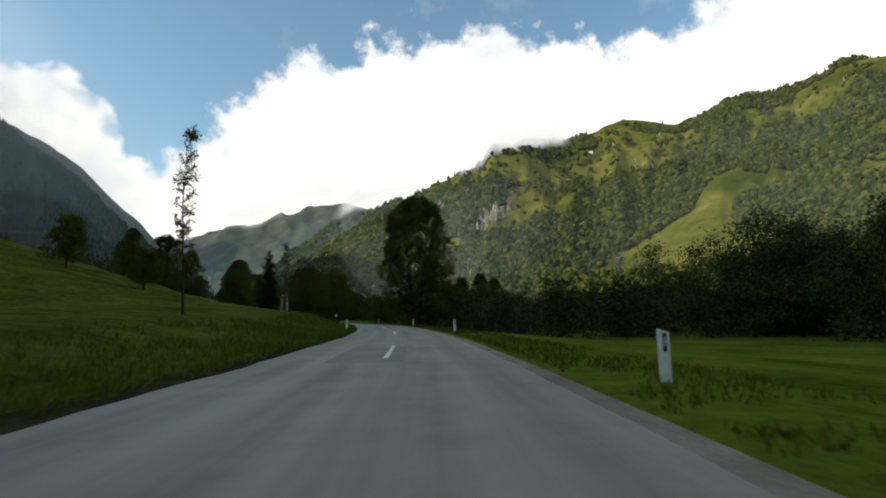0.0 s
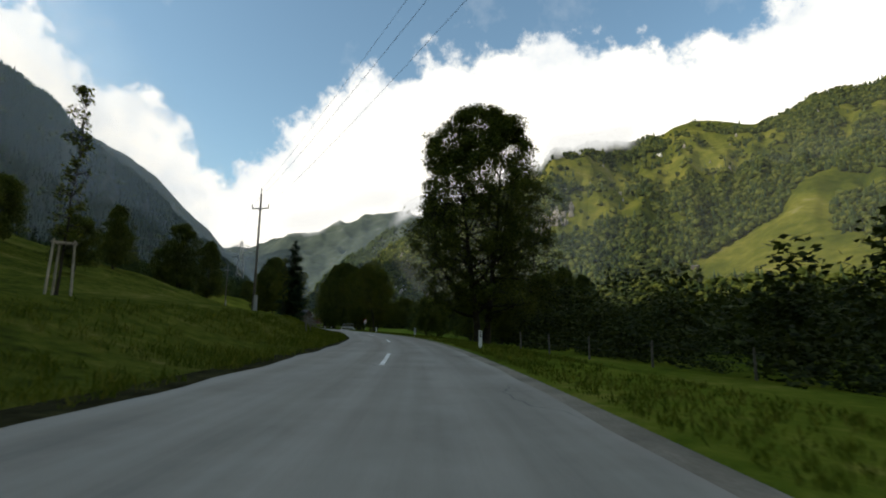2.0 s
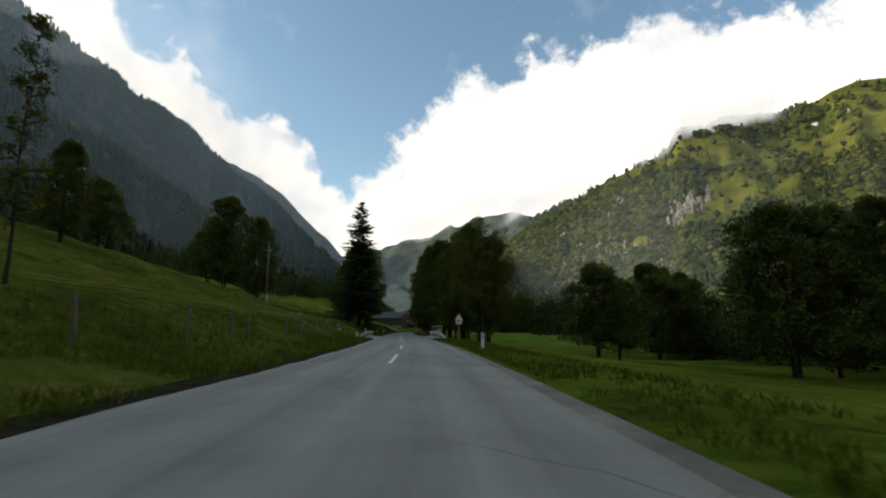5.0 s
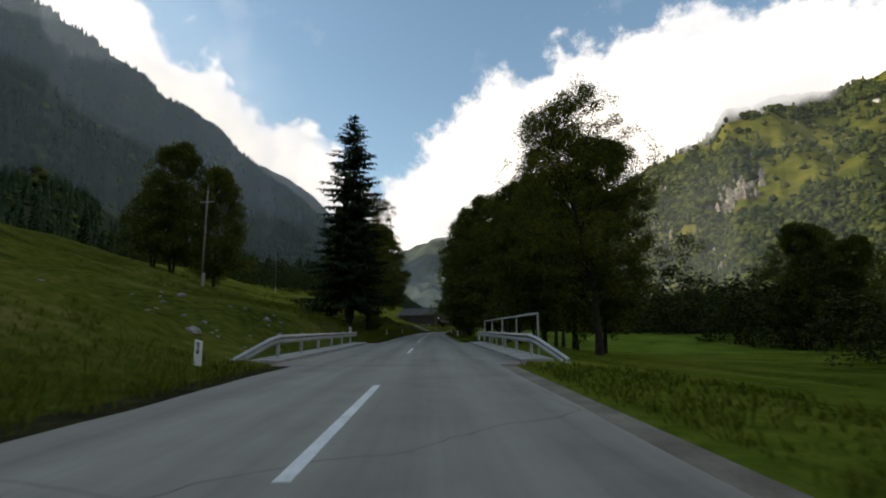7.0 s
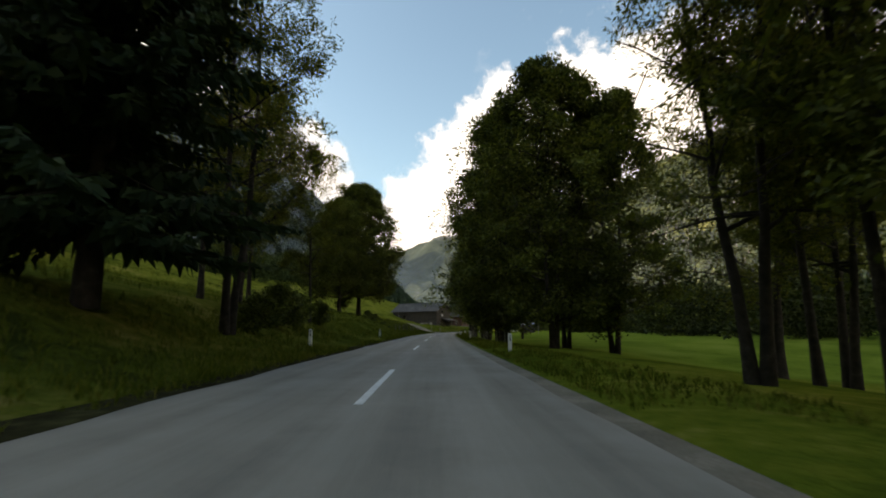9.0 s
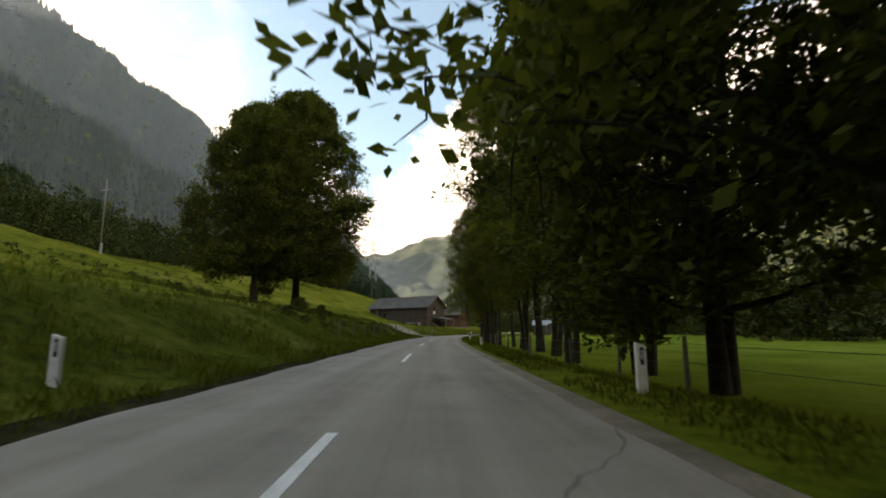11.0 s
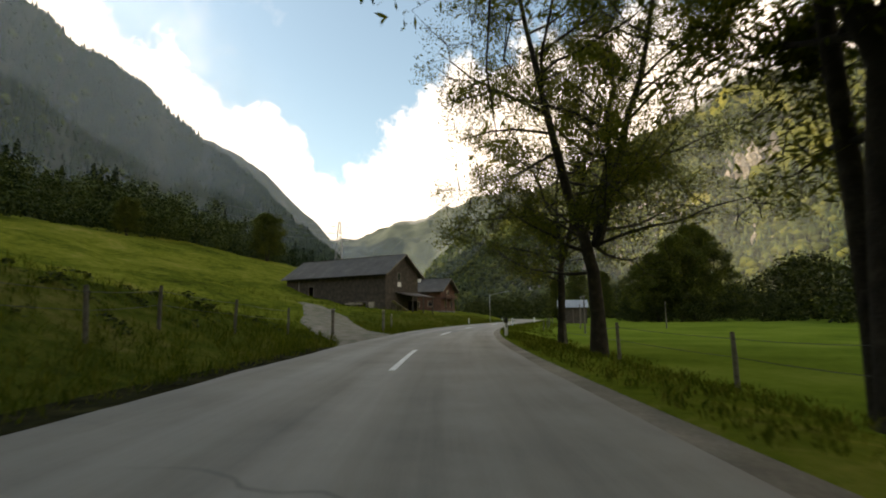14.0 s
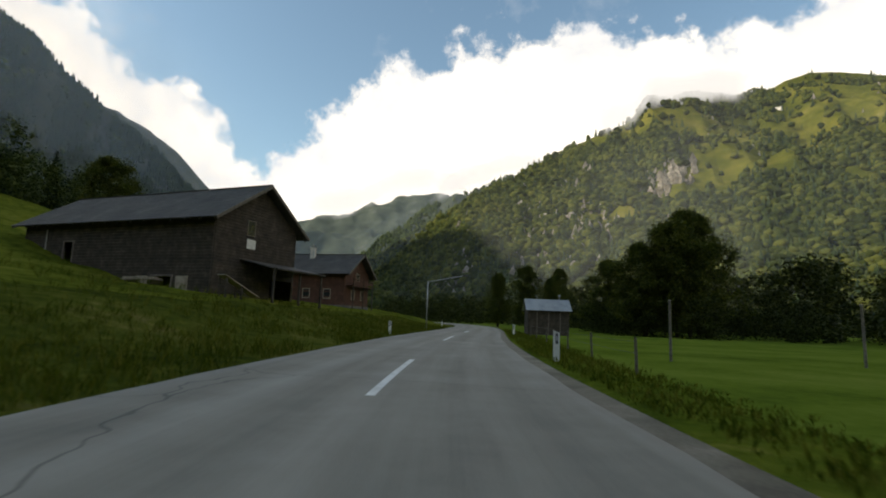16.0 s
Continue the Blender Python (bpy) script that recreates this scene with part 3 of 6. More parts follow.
# ---- rock outcrops ----
def build_outcrops():
    rng = np.random.default_rng(88)
    verts, faces = [], []
    for az0, az1, q0, q1, n, size in ((-9.6, -5.4, 0.53, 0.64, 90, 10.0), (-9, 14, 0.15, 0.85, 1500, 8.5), (-45, -10, 0.5, 0.9, 30, 7)):
        t = np.array(RIGHT, float)
        for _ in range(n):
            az = az0 + (az1 - az0) * rng.random()
            r0, rc = (float(np.interp(az, t[:, 0], t[:, k])) for k in (1, 2))
            r = r0 + (rc - r0) * (q0 + (q1 - q0) * rng.random())
            z = float(mountain_z(RIGHT, np.array(az), np.array(r), 45, 23))
            if az0 == -9 and fbm(np.array(az * 0.5), np.array(r * 0.004), 3, 4) < 0.46:
                continue
            bm = bmesh.new()
            bmesh.ops.create_icosphere(bm, subdivisions=1, radius=1.0)
            k = size * (0.35 + 0.9 * rng.random() ** 2)
            base = len(verts)
            for v in bm.verts:
                c = np.array(v.co) * (0.6 + 0.8 * rng.random()) * k * np.array([0.55, 0.55, 1.7])
                verts.append((CX - r * math.sin(radians(az)) + c[0], CY + r * math.cos(radians(az)) + c[1], z + c[2] * 0.9))
            faces += [[base + v.index for v in fc.verts] for fc in bm.faces]
            bm.free()
    tagged(mesh_object("rock_outcrops", verts, faces, M["cliff"], smooth_faces=False), "pale broken cliffs among the mountain forest", "rock", kind="stuff")


build_outcrops()

# ---- plants ----
def basis(d):
    d = d / np.linalg.norm(d)
    a = np.cross(d, [0.31, 0.17, 0.93] if abs(d[2]) < 0.9 else [1.0, 0.2, 0.0])
    a /= np.linalg.norm(a)
    return a, np.cross(d, a)


class Tubes:
    """Tapered limbs, gathered into one mesh."""

    def __init__(self):
        self.v, self.f = [], []

    def add(self, pts, radii, sides=7):
        base = len(self.v)
        pts = np.asarray(pts, float)
        for k, p in enumerate(pts):
            d = pts[min(k + 1, len(pts) - 1)] - pts[max(k - 1, 0)]
            a, b = basis(d)
            for j in range(sides):
                w = 2 * math.pi * j / sides
                self.v.append(tuple(p + radii[k] * (a * math.cos(w) + b * math.sin(w))))
        for k in range(len(pts) - 1):
            for j in range(sides):
                q, r = base + k * sides + j, base + k * sides + (j + 1) % sides
                self.f.append((q, r, r + sides, q + sides))
        self.f.append(tuple(base + (len(pts) - 1) * sides + j for j in range(sides)))


def leaf_quads(rng, centres, size, flat=0.5, long=1.5, jitter=0.35, slim=0.42):
    """Kite-shaped leaves at the centres, turned at random, lying rather flat."""
    n = len(centres)
    nrm = rng.normal(size=(n, 3)) * [1, 1, 1]
    nrm[:, 2] = np.abs(nrm[:, 2]) + flat
    nrm /= np.linalg.norm(nrm, axis=1)[:, None]
    d = rng.normal(size=(n, 3))
    d -= nrm * (d * nrm).sum(1)[:, None]
    d /= np.linalg.norm(d, axis=1)[:, None] + 1e-9
    e = np.cross(nrm, d)
    k = size * (1 - jitter + 2 * jitter * rng.random((n, 1)))
    p = [centres - d * k * long * 0.5, centres + e * k * slim - d * k * 0.08, centres + d * k * long * 0.5 - nrm * k * 0.15, centres - e * k * slim - d * k * 0.08]
    return np.stack(p, 1).reshape(-1, 3)


def leaf_mesh(name, verts, material):
    n = len(verts) // 4
    me = bpy.data.meshes.new(name)
    me.vertices.add(4 * n)
    me.vertices.foreach_set("co", verts.astype(np.float32).ravel())
    me.loops.add(4 * n)
    me.loops.foreach_set("vertex_index", np.arange(4 * n, dtype=np.int32))
    me.polygons.add(n)
    me.polygons.foreach_set("loop_start", np.arange(0, 4 * n, 4, dtype=np.int32))
    me.materials.append(material)
    me.update()
    me.validate()
    return me


def broadleaf(seed, h, spread, bare, trunk, limbs, leaves, leaf, mat, lean=0.0, forks=1, droop=0.0, low=0.25, clump=0.62, fill=0, waist=0.42, long=1.5, slim=0.42, split=0.0, stout=0.42, lump=0.2):
    """Trunk and crown of a broad-leaved tree: h tall, crown spread wide, bare metres of clear stem, low: fullness of the foot of the crown,
    fill: extra twigs in the outer crown, waist: the height of the widest place, split: the height at which the trunk divides."""
    rng = np.random.default_rng(seed)
    tubes, tips = Tubes(), []
    stems = []
    axis = np.array([lean * h, 0.0])
    bays = rng.random(6) * 6.28
    shift = Vector(rng.random(3) * 60)

    def girth(z, ang):
        rel = (z - bare) / max(h - bare, 0.1)
        d = (rel - waist) / (waist + 0.05 + 0.35 * low if rel < waist else 1.0 - waist)
        e = max(0.0, 1 - abs(d) ** (2.2 if rel < waist else 1.65)) ** (0.5 if rel < waist else 0.62)
        wavy = 0.86 + 0.10 * math.sin(2 * ang + bays[0] + rel * 5) + 0.08 * math.sin(3 * ang + bays[1] - rel * 9) + 0.06 * math.sin(5 * ang + bays[2] + rel * 14)
        lobes = 1 + lump * noise.noise(Vector((1.7 * math.cos(ang), 1.7 * math.sin(ang), 4.2 * rel)) + shift)
        return spread * 0.5 * max(e, 0.06) * wavy * lobes

    def tame(p):
        """Draws a point in to the crown's outline."""
        q = np.array(p, float)
        q[2] = min(q[2], h)
        off = q[:2] - axis * q[2] / h
        r = math.hypot(*off)
        g = girth(q[2], math.atan2(off[1], off[0]))
        if r > g:
            q[:2] = axis * q[2] / h + off * (g * (0.88 + 0.12 * rng.random()) / r)
        return q

    for q in range(forks):
        ang = 6.28 * q / forks + rng.random() * 1.5
        top = np.array([lean * h, 0, h * (0.9 - 0.1 * q * rng.random())]) + np.array([math.cos(ang), math.sin(ang), 0]) * (0.13 * spread * (forks > 1) + 0.01 * h)
        start = np.array([math.cos(ang), math.sin(ang), 0]) * trunk * (0.75 if forks > 1 else 0)
        ks = np.linspace(0, 1, 12)
        pts = start + (top - start) * ks[:, None]
        if split:
            top[:2] = axis + np.array([math.cos(ang), math.sin(ang)]) * 0.24 * spread
            low_z = 0.0 if q == 0 else split * 0.96
            zs = low_z + (top[2] - low_z) * ks
            pts = np.stack([*((axis[:, None] * zs / h) + (top[:2] - axis)[:, None] * np.clip((zs - split * 0.9) / (top[2] - split), 0, 1) ** 0.85), zs], 1)
        pts[:, :2] += np.cumsum(rng.normal(size=(12, 2)) * 0.0045 * h * np.r_[0, 0.3, 0.5, np.ones(9)][:, None], axis=0)
        rad = trunk * (1 - 0.93 * ks ** 0.85) * (1.0 if forks == 1 or split and q == 0 else 0.75)
        if split and q:
            rad = trunk * 0.6 * (1 - 0.92 * ks)
        else:
            rad[0] *= 1.22
        tubes.add(pts, rad, 10)
        stems.append((pts, rad))
    n = 6
    for k in range(limbs):
        pts, rad = stems[k % forks]
        f = min((bare / h * 0.9 + (0.95 - bare / h * 0.9) * ((k + rng.random()) / limbs)) / 0.9, 0.99)
        idx = float(np.interp(f * pts[-1][2], pts[:, 2], np.arange(12.0)))
        i0 = int(idx)
        p0 = pts[i0] + (pts[min(i0 + 1, 11)] - pts[i0]) * (idx - i0)
        rel = np.clip((p0[2] - bare) / max(h - bare, 1), 0, 1)
        ang = k * 2.39996 + rng.normal() * 0.35
        rise = 0.15 + 0.75 * rel + 0.15 * rng.normal() - droop * (1 - rel)
        d = np.array([math.cos(ang), math.sin(ang), rise])
        d /= np.linalg.norm(d)
        reach = max(girth(min(p0[2] + rise * spread * 0.2, h * 0.97), ang), 0.12 * spread)
        length = reach * (0.72 + 0.36 * rng.random()) / max(math.hypot(d[0], d[1]), 0.5)
        path = [p0]
        for j in range(n):
            d = d + rng.normal(size=3) * 0.13 + np.array([0, 0, 0.05 - droop * 0.12])
            d /= np.linalg.norm(d)
            path.append(tame(path[-1] + d * length / n))
        path = np.array(path)
        r0 = max(0.035, min(trunk * stout, rad[min(i0, 11)] * 0.55))
        tubes.add(path, r0 * (1 - 0.88 * np.linspace(0, 1, n + 1)), 5)
        for j in range(2, n + 1):
            tips.append((path[j], 0.4 + 0.1 * j))
            for _ in range(2):
                dd = rng.normal(size=3) + (path[j] - path[j - 1]) / (length / n) * 0.8 + [0, 0, 0.25 - droop * 0.5]
                dd /= np.linalg.norm(dd)
                sub = length * (0.16 + 0.22 * rng.random())
                mid = path[j] + dd * sub * 0.5 + rng.normal(size=3) * 0.08
                end = tame(path[j] + dd * sub + rng.normal(size=3) * 0.15)
                tubes.add([path[j], mid, end], [r0 * 0.25, r0 * 0.16, 0.012], 3)
                tips += [(mid, 0.7), (end, 1.0)]
    bones = np.array([t[0] for t in tips])
    for k in range(fill):
        z = bare + (h - bare) * (0.03 + 0.95 * rng.random())
        ang = rng.random() * 6.28
        r = girth(z, ang) * (0.5 + 0.48 * rng.random() ** 0.6)
        end = np.array([axis[0] * z / h + r * math.cos(ang), axis[1] * z / h + r * math.sin(ang), z])
        root = bones[np.argmin(((bones - end) ** 2).sum(1))]
        mid = (root + end) / 2 + rng.normal(size=3) * 0.15
        tubes.add([root, mid, end], [0.03, 0.02, 0.008], 3)
        tips.append((end, 1.1))
    cen = np.array([t[0] for t in tips])
    wgt = np.array([t[1] for t in tips]) * (0.22 + rng.random(len(tips)) ** 2.0)
    # boughs: foliage gathers in billows with gaps between them
    wgt *= 0.12 + smooth(-0.42, 0.22, np.array([noise.noise(Vector(c) / (0.8 + 0.085 * spread) + shift) for c in cen]))
    pick = rng.choice(len(cen), leaves, p=wgt / wgt.sum())
    off = rng.normal(size=(leaves, 3))
    off *= (clump * 1.35 * rng.random((leaves, 1)) ** 0.45) / np.linalg.norm(off, axis=1)[:, None]
    off[:, 2] *= 0.75
    me_c = leaf_mesh("crown", leaf_quads(rng, cen[pick] + off, leaf, long=long, slim=slim), mat)
    me_t = bpy.data.meshes.new("trunk")
    me_t.from_pydata(tubes.v, [], tubes.f)
    me_t.polygons.foreach_set("use_smooth", np.ones(len(me_t.polygons), bool))
    me_t.materials.append(M["bark"])
    return me_t, me_c


def spruce(seed, h, spread, trunk=0.38):
    """A spruce: boughs that sag and turn up at the tip, hung with short sprays of needles."""
    rng = np.random.default_rng(seed)
    tubes = Tubes()
    base, way, size = [], [], []
    ks = np.linspace(0, 1, 9)
    tubes.add(np.stack([0 * ks, 0 * ks, ks * h], 1), trunk * (1 - 0.97 * ks) + 0.01, 9)
    z = 2.8
    while z < h - 0.25:
        rel = z / h
        reach = spread * 0.5 * (1 - rel) ** 0.58 * (0.85 + 0.15 * math.sin(z * 1.9)) + 0.12
        for q in range(int(7 + rng.integers(0, 4))):
            ang = rng.random() * 6.28
            length = reach * (0.55 + 0.55 * rng.random())
            n = max(4, int(length / 0.24))
            out = np.array([math.cos(ang), math.sin(ang), 0])
            side = np.array([-math.sin(ang), math.cos(ang), 0])
            tilt = 0.55 - 1.15 * (1 - rel) + rng.normal() * 0.12
            pts = [np.array([0, 0, z + rng.normal() * 0.15])]
            for j in range(n):
                w = (j + 0.5) / n
                pts.append(pts[-1] + (out + side * rng.normal() * 0.08 + [0, 0, tilt * (1 - 1.25 * w)]) * length / n)
            tubes.add([pts[0], pts[n // 2], pts[-1]], [0.04, 0.022, 0.006], 3)
            for j in range(1, n + 1):
                w = j / n
                k = 0.20 + 0.55 * min(1.0, length / 4) * math.sin(math.pi * min(0.25 + 0.7 * w, 1)) * (0.6 + 0.7 * rng.random())
                for sgn in (-1, 1):
                    for _ in range(2):
                        base.append(pts[j] + rng.normal(size=3) * 0.04)
                        v = side * sgn * (0.55 + 0.5 * rng.random()) + out * (0.3 + 0.6 * rng.random()) + np.array([0, 0, -0.75 * rng.random() - 0.12])
                        way.append(v / np.linalg.norm(v))
                        size.append(k * (0.6 + 0.7 * rng.random()))
                if rng.random() < 0.8:
                    base.append(pts[j])
                    v = np.array([rng.normal() * 0.25, rng.normal() * 0.25, -1.0]) + out * 0.2
                    way.append(v / np.linalg.norm(v))
                    size.append(k * (0.7 + 0.6 * rng.random()))
        z += 0.36 + 0.22 * rng.random()
    base, way, size = np.array(base), np.array(way), np.array(size)[:, None]
    e = np.cross(way, rng.normal(size=way.shape))
    e /= np.linalg.norm(e, axis=1)[:, None] + 1e-9
    quads = np.stack([base, base + way * size * 0.45 + e * size * 0.20, base + way * size, base + way * size * 0.45 - e * size * 0.20], 1).reshape(-1, 3)
    me_c = leaf_mesh("crown", quads, M["needle"])
    me_t = bpy.data.meshes.new("trunk")
    me_t.from_pydata(tubes.v, [], tubes.f)
    me_t.polygons.foreach_set("use_smooth", np.ones(len(me_t.polygons), bool))
    me_t.materials.append(M["bark"])
    return me_t, me_c


def tree_thing(name, meshes, label, category="tree", group=""):
    root = new(name)
    root.empty_display_size = 0.5
    for me in meshes:
        o = new(me.name.split(".")[0], me)
        o.parent = root
    return tagged(root, label, category, group)


def place(root, s, u, turn=0.0, scale=1.0, sink=0.05, first=False, lean=0.0):
    x, y = (float(v) for v in spot(s, u))
    z = float(ground_z(s, u)) - sink
    m = pose(x, y, z, lean, 0, turn)
    if first:
        root.matrix_basis = m @ Matrix.Diagonal((scale, scale, scale, 1))
        return root
    ob = copy_thing(root, m)
    ob.scale = (scale, scale, scale)
    return ob


KINDS = {
    "maple": tree_thing("maple_tree", broadleaf(1, 21.3, 15.4, 2.3, 0.44, 92, 170000, 0.115, M["leaf"], forks=2, low=0.0, fill=1500, clump=0.44, waist=0.37), "large dark green maple with a full rounded crown", "tree"),
    "maple_big": tree_thing("maple_tree", broadleaf(2, 28.0, 20.5, 3.9, 0.50, 80, 130000, 0.22, M["leaf"], low=0.6, clump=0.75, droop=0.08, fill=1200), "huge spreading maple on the grassy hillside", "tree"),
    "ash": tree_thing("ash_tree", broadleaf(3, 21.0, 9.0, 5.2, 0.20, 36, 34000, 0.105, M["leaf_light"], low=0.5, lean=0.02, fill=30, clump=0.45, long=2.1, slim=0.30), "tall slender ash tree with an airy crown", "tree", "roadside ash row"),
    "ash_fork": tree_thing("ash_tree", broadleaf(4, 20.0, 10.0, 4.6, 0.26, 38, 37000, 0.105, M["leaf_light"], low=0.55, forks=2, fill=30, clump=0.45, long=2.1, slim=0.30), "forked ash tree with bare lower stems", "tree", "roadside ash row"),
    "ash_open": tree_thing("ash_tree", broadleaf(5, 18.0, 14.0, 3.8, 0.25, 40, 38000, 0.105, M["leaf_light"], low=0.6, lean=-0.03, clump=0.48, fill=60, forks=2, split=5.0, stout=0.3, long=2.1, slim=0.30), "wide open ash tree with long bare limbs", "tree", "roadside ash row"),
    "ash_thin": tree_thing("ash_tree", broadleaf(13, 19.5, 9.5, 4.6, 0.19, 20, 16000, 0.105, M["leaf_light"], low=0.5, lean=0.05, clump=0.42, long=2.1, slim=0.30), "thin-leaved ash tree with bare crooked limbs", "tree", "roadside ash row"),
    "ash_big": tree_thing("ash_tree", broadleaf(12, 21.0, 17.5, 3.6, 0.33, 60, 118000, 0.078, M["leaf_light"], low=0.75, clump=0.5, fill=300, waist=0.36, forks=3, split=4.8, stout=0.24, long=1.8, slim=0.30), "large spreading ash tree beside the meadow fence", "tree"),
    "round": tree_thing("field_tree", broadleaf(6, 13.0, 11.2, 1.6, 0.22, 44, 26000, 0.20, M["leaf"], low=0.8, fill=160, lump=0.6, forks=2), "round-crowned broadleaf tree in the pasture", "tree"),
    "leafy": tree_thing("broadleaf_tree", broadleaf(7, 22.0, 12.6, 1.8, 0.28, 54, 52000, 0.19, M["leaf"], low=0.9, fill=320, lump=0.6, forks=2), "tall leafy tree clothed almost to the ground", "tree"),
    "spruce": tree_thing("spruce_tree", spruce(8, 27.0, 14.5), "tall dark pointed spruce beside the road", "tree"),
    "young": tree_thing("young_tree", broadleaf(9, 8.6, 1.3, 1.8, 0.055, 26, 1000, 0.095, M["leaf_light"], low=0.7, clump=0.13), "slender young staked tree with sparse leaves", "sapling"),
    "bush": tree_thing("bush", broadleaf(10, 3.0, 4.6, 0.1, 0.06, 22, 3600, 0.17, M["leaf"], low=0.9, forks=2, clump=0.42), "low dense leafy bush on the verge", "bush"),
}
_used = set()


def plant(kind, s, u, scale=1.0, turn=None, lean=0.0):
    first = kind not in _used
    _used.add(kind)
    return place(KINDS[kind], s, u, (s * 47 + u * 31) % 360 if turn is None else turn, scale, first=first, lean=lean)


# the lone maple and the trees of the first stretch
plant("maple", 91.8, 8.6, 1.16, 20)
for s, u, k in ((62, -12.9, 1.0), (37.7, -16.2, 1.75), (122.5, -12.5, 1.1)):
    plant("young", s, u, k)
plant("leafy", 188, -54, 0.75)
plant("leafy", 248, -50, 1.2)
plant("leafy", 243, -39.5, 1.05)
plant("round", 252, -56, 1.2)
plant("round", 205, -58, 1.0)
plant("round", 131, -43, 0.7)
plant("round", 150, -62, 1.0)
# round the bridge
plant("spruce", 214.5, -10.0, 1.0)
plant("ash_fork", 221, -8.6, 1.0)
plant("ash", 227, -12.6, 0.85)
plant("ash_fork", 232, -12.5, 0.8)
plant("ash", 239, -9.8, 0.72)
plant("ash", 238, -14.2, 0.9)
for s, u, k in ((229, -9.0, 0.8), (233, -9.2, 0.7), (224, -8.4, 0.6), (241, -9.5, 0.6)):
    plant("bush", s, u, k)
plant("ash_open", 190, 12.4, 1.15, 40)
plant("ash_open", 199, 13.2, 1.15, 130)
plant("leafy", 194, 14.0, 0.85)
plant("leafy", 206, 11.0, 0.85)
plant("ash_open", 208.5, 12.5, 1.15, 300)
plant("ash", 211, 10.2, 0.95)
plant("ash_fork", 220, 16.5, 1.0)
plant("ash_open", 229, 19.8, 1.15)
plant("ash", 217, 13.0, 0.9)
plant("ash_fork", 214.5, 9.4, 1.0)
plant("leafy", 243, 10.0, 1.2)
plant("ash_fork", 247, 12.0, 1.1)
plant("leafy", 254, 7.3, 1.2)
plant("leafy", 260, 7.3, 1.1)
plant("leafy", 266, 7.8, 0.95)
plant("leafy", 245, 15.8, 1.12)
plant("ash_fork", 273, 7.0, 1.0)
for s, u, k in ((242.5, 66.5, 1.05), (244.5, 72, 1.0), (240.5, 75, 0.92)):
    plant("leafy", s, u, k)
for s, u, k in ((250, 79, 0.9), (158, 19, 0.75), (162, 23, 0.7), (150, 34, 1.2), (189, 42, 1.1), (188, 48, 1.0)):
    plant("round", s, u, k)
for s, u, k in ((151, 39, 0.75), (152, 45, 0.8), (149, 50, 0.85), (152, 57, 0.8), (98.5, 12.9, 0.27), (101, 16, 0.34)):
    plant("leafy", s, u, k)
# the row on the right
for n, (kind, s, u, k) in enumerate((("ash", 276, 7.6, 1.0), ("ash_fork", 280, 7.8, 1.0), ("ash", 283.5, 13.5, 0.9), ("ash_fork", 285.5, 9.8, 1.0), ("ash_open", 287, 8.2, 1.3), ("ash_fork", 290, 7.6, 0.95),
                                     ("ash_thin", 294.6, 7.9, 1.2), ("ash_thin", 298.7, 7.7, 0.95), ("ash_thin", 304.1, 6.8, 1.0), ("ash", 306, 6.2, 1.0), ("ash", 307.9, 6.6, 1.05), ("ash_fork", 308.9, 5.9, 0.9),
                                     ("ash_open", 313.8, 5.8, 0.85), ("ash_thin", 314.8, 6.4, 0.95), ("ash_open", 320.3, 5.5, 1.05), ("ash", 321.0, 5.9, 1.0))):
    plant(kind, s, u, k, lean=(n * 53 % 11 - 5) * 0.9)
plant("ash_big", 334.2, 5.8, 0.95, 150)
plant("ash_open", 341.2, 5.6, 0.95, 250)
# the two maples on the hillside
plant("maple_big", 316, -20.4, 1.12, 200)
plant("maple_big", 307.5, -22.6, 0.9, 60)
plant("round", 404, -84, 0.65)
plant("round", 482, -86, 1.25)
plant("leafy", 452, 41, 1.15)
plant("round", 448, 36.5, 1.65)
plant("round", 457, 46, 1.8)
plant("leafy", 505, 16, 0.75)
plant("leafy", 478, 22, 0.6)
plant("leafy", 492, 20, 0.8)
plant("leafy", 486, 27, 0.75)
plant("round", 449, 31, 1.35)
plant("round", 470, 33, 1.3)
for s, u, k in ((300, -14.5, 0.42), (303, -15.5, 0.5), (312, -15.5, 0.42)):
    plant("bush", s, u, k)


# ---- woods ----
def clump_template(rng, n, leaf, low):
    """Leaves of one far tree of unit height: an uneven crown built of lumps."""
    k = 16
    lumps = rng.normal(size=(k, 3)) * [0.17, 0.17, 0.0]
    lumps[:, 2] = low + (0.9 - low) * rng.random(k)
    lumps[:, :2] *= (1.25 - lumps[:, 2:]) * 1.3
    c = lumps[rng.integers(0, k, n)] + rng.normal(size=(n, 3)) * [0.068, 0.068, 0.058]
    c[:, 2] = np.clip(c[:, 2], low * 0.6, 1.0)
    return leaf_quads(rng, c, leaf, 0.3, 1.3)


def woods(name, spots, heights, label, n=330, leaf=0.062, low=0.2, seed=5, material=None, wide=1.0, z=None):
    rng = np.random.default_rng(seed)
    forms = [clump_template(rng, n, leaf, low) for _ in range(8)]
    out = []
    for k, (x, y, zz) in enumerate(spots):
        a = rng.random() * 6.28
        f = forms[rng.integers(0, 8)] * heights[k] * [wide, wide, 1.0]
        c, s = math.cos(a), math.sin(a)
        out.append(np.stack([f[:, 0] * c - f[:, 1] * s + x, f[:, 0] * s + f[:, 1] * c + y, f[:, 2] + zz], 1))
    ob = new(name, leaf_mesh(name, np.concatenate(out), material or M["thicket"]))
    return tagged(ob, label, "woodland", kind="stuff")


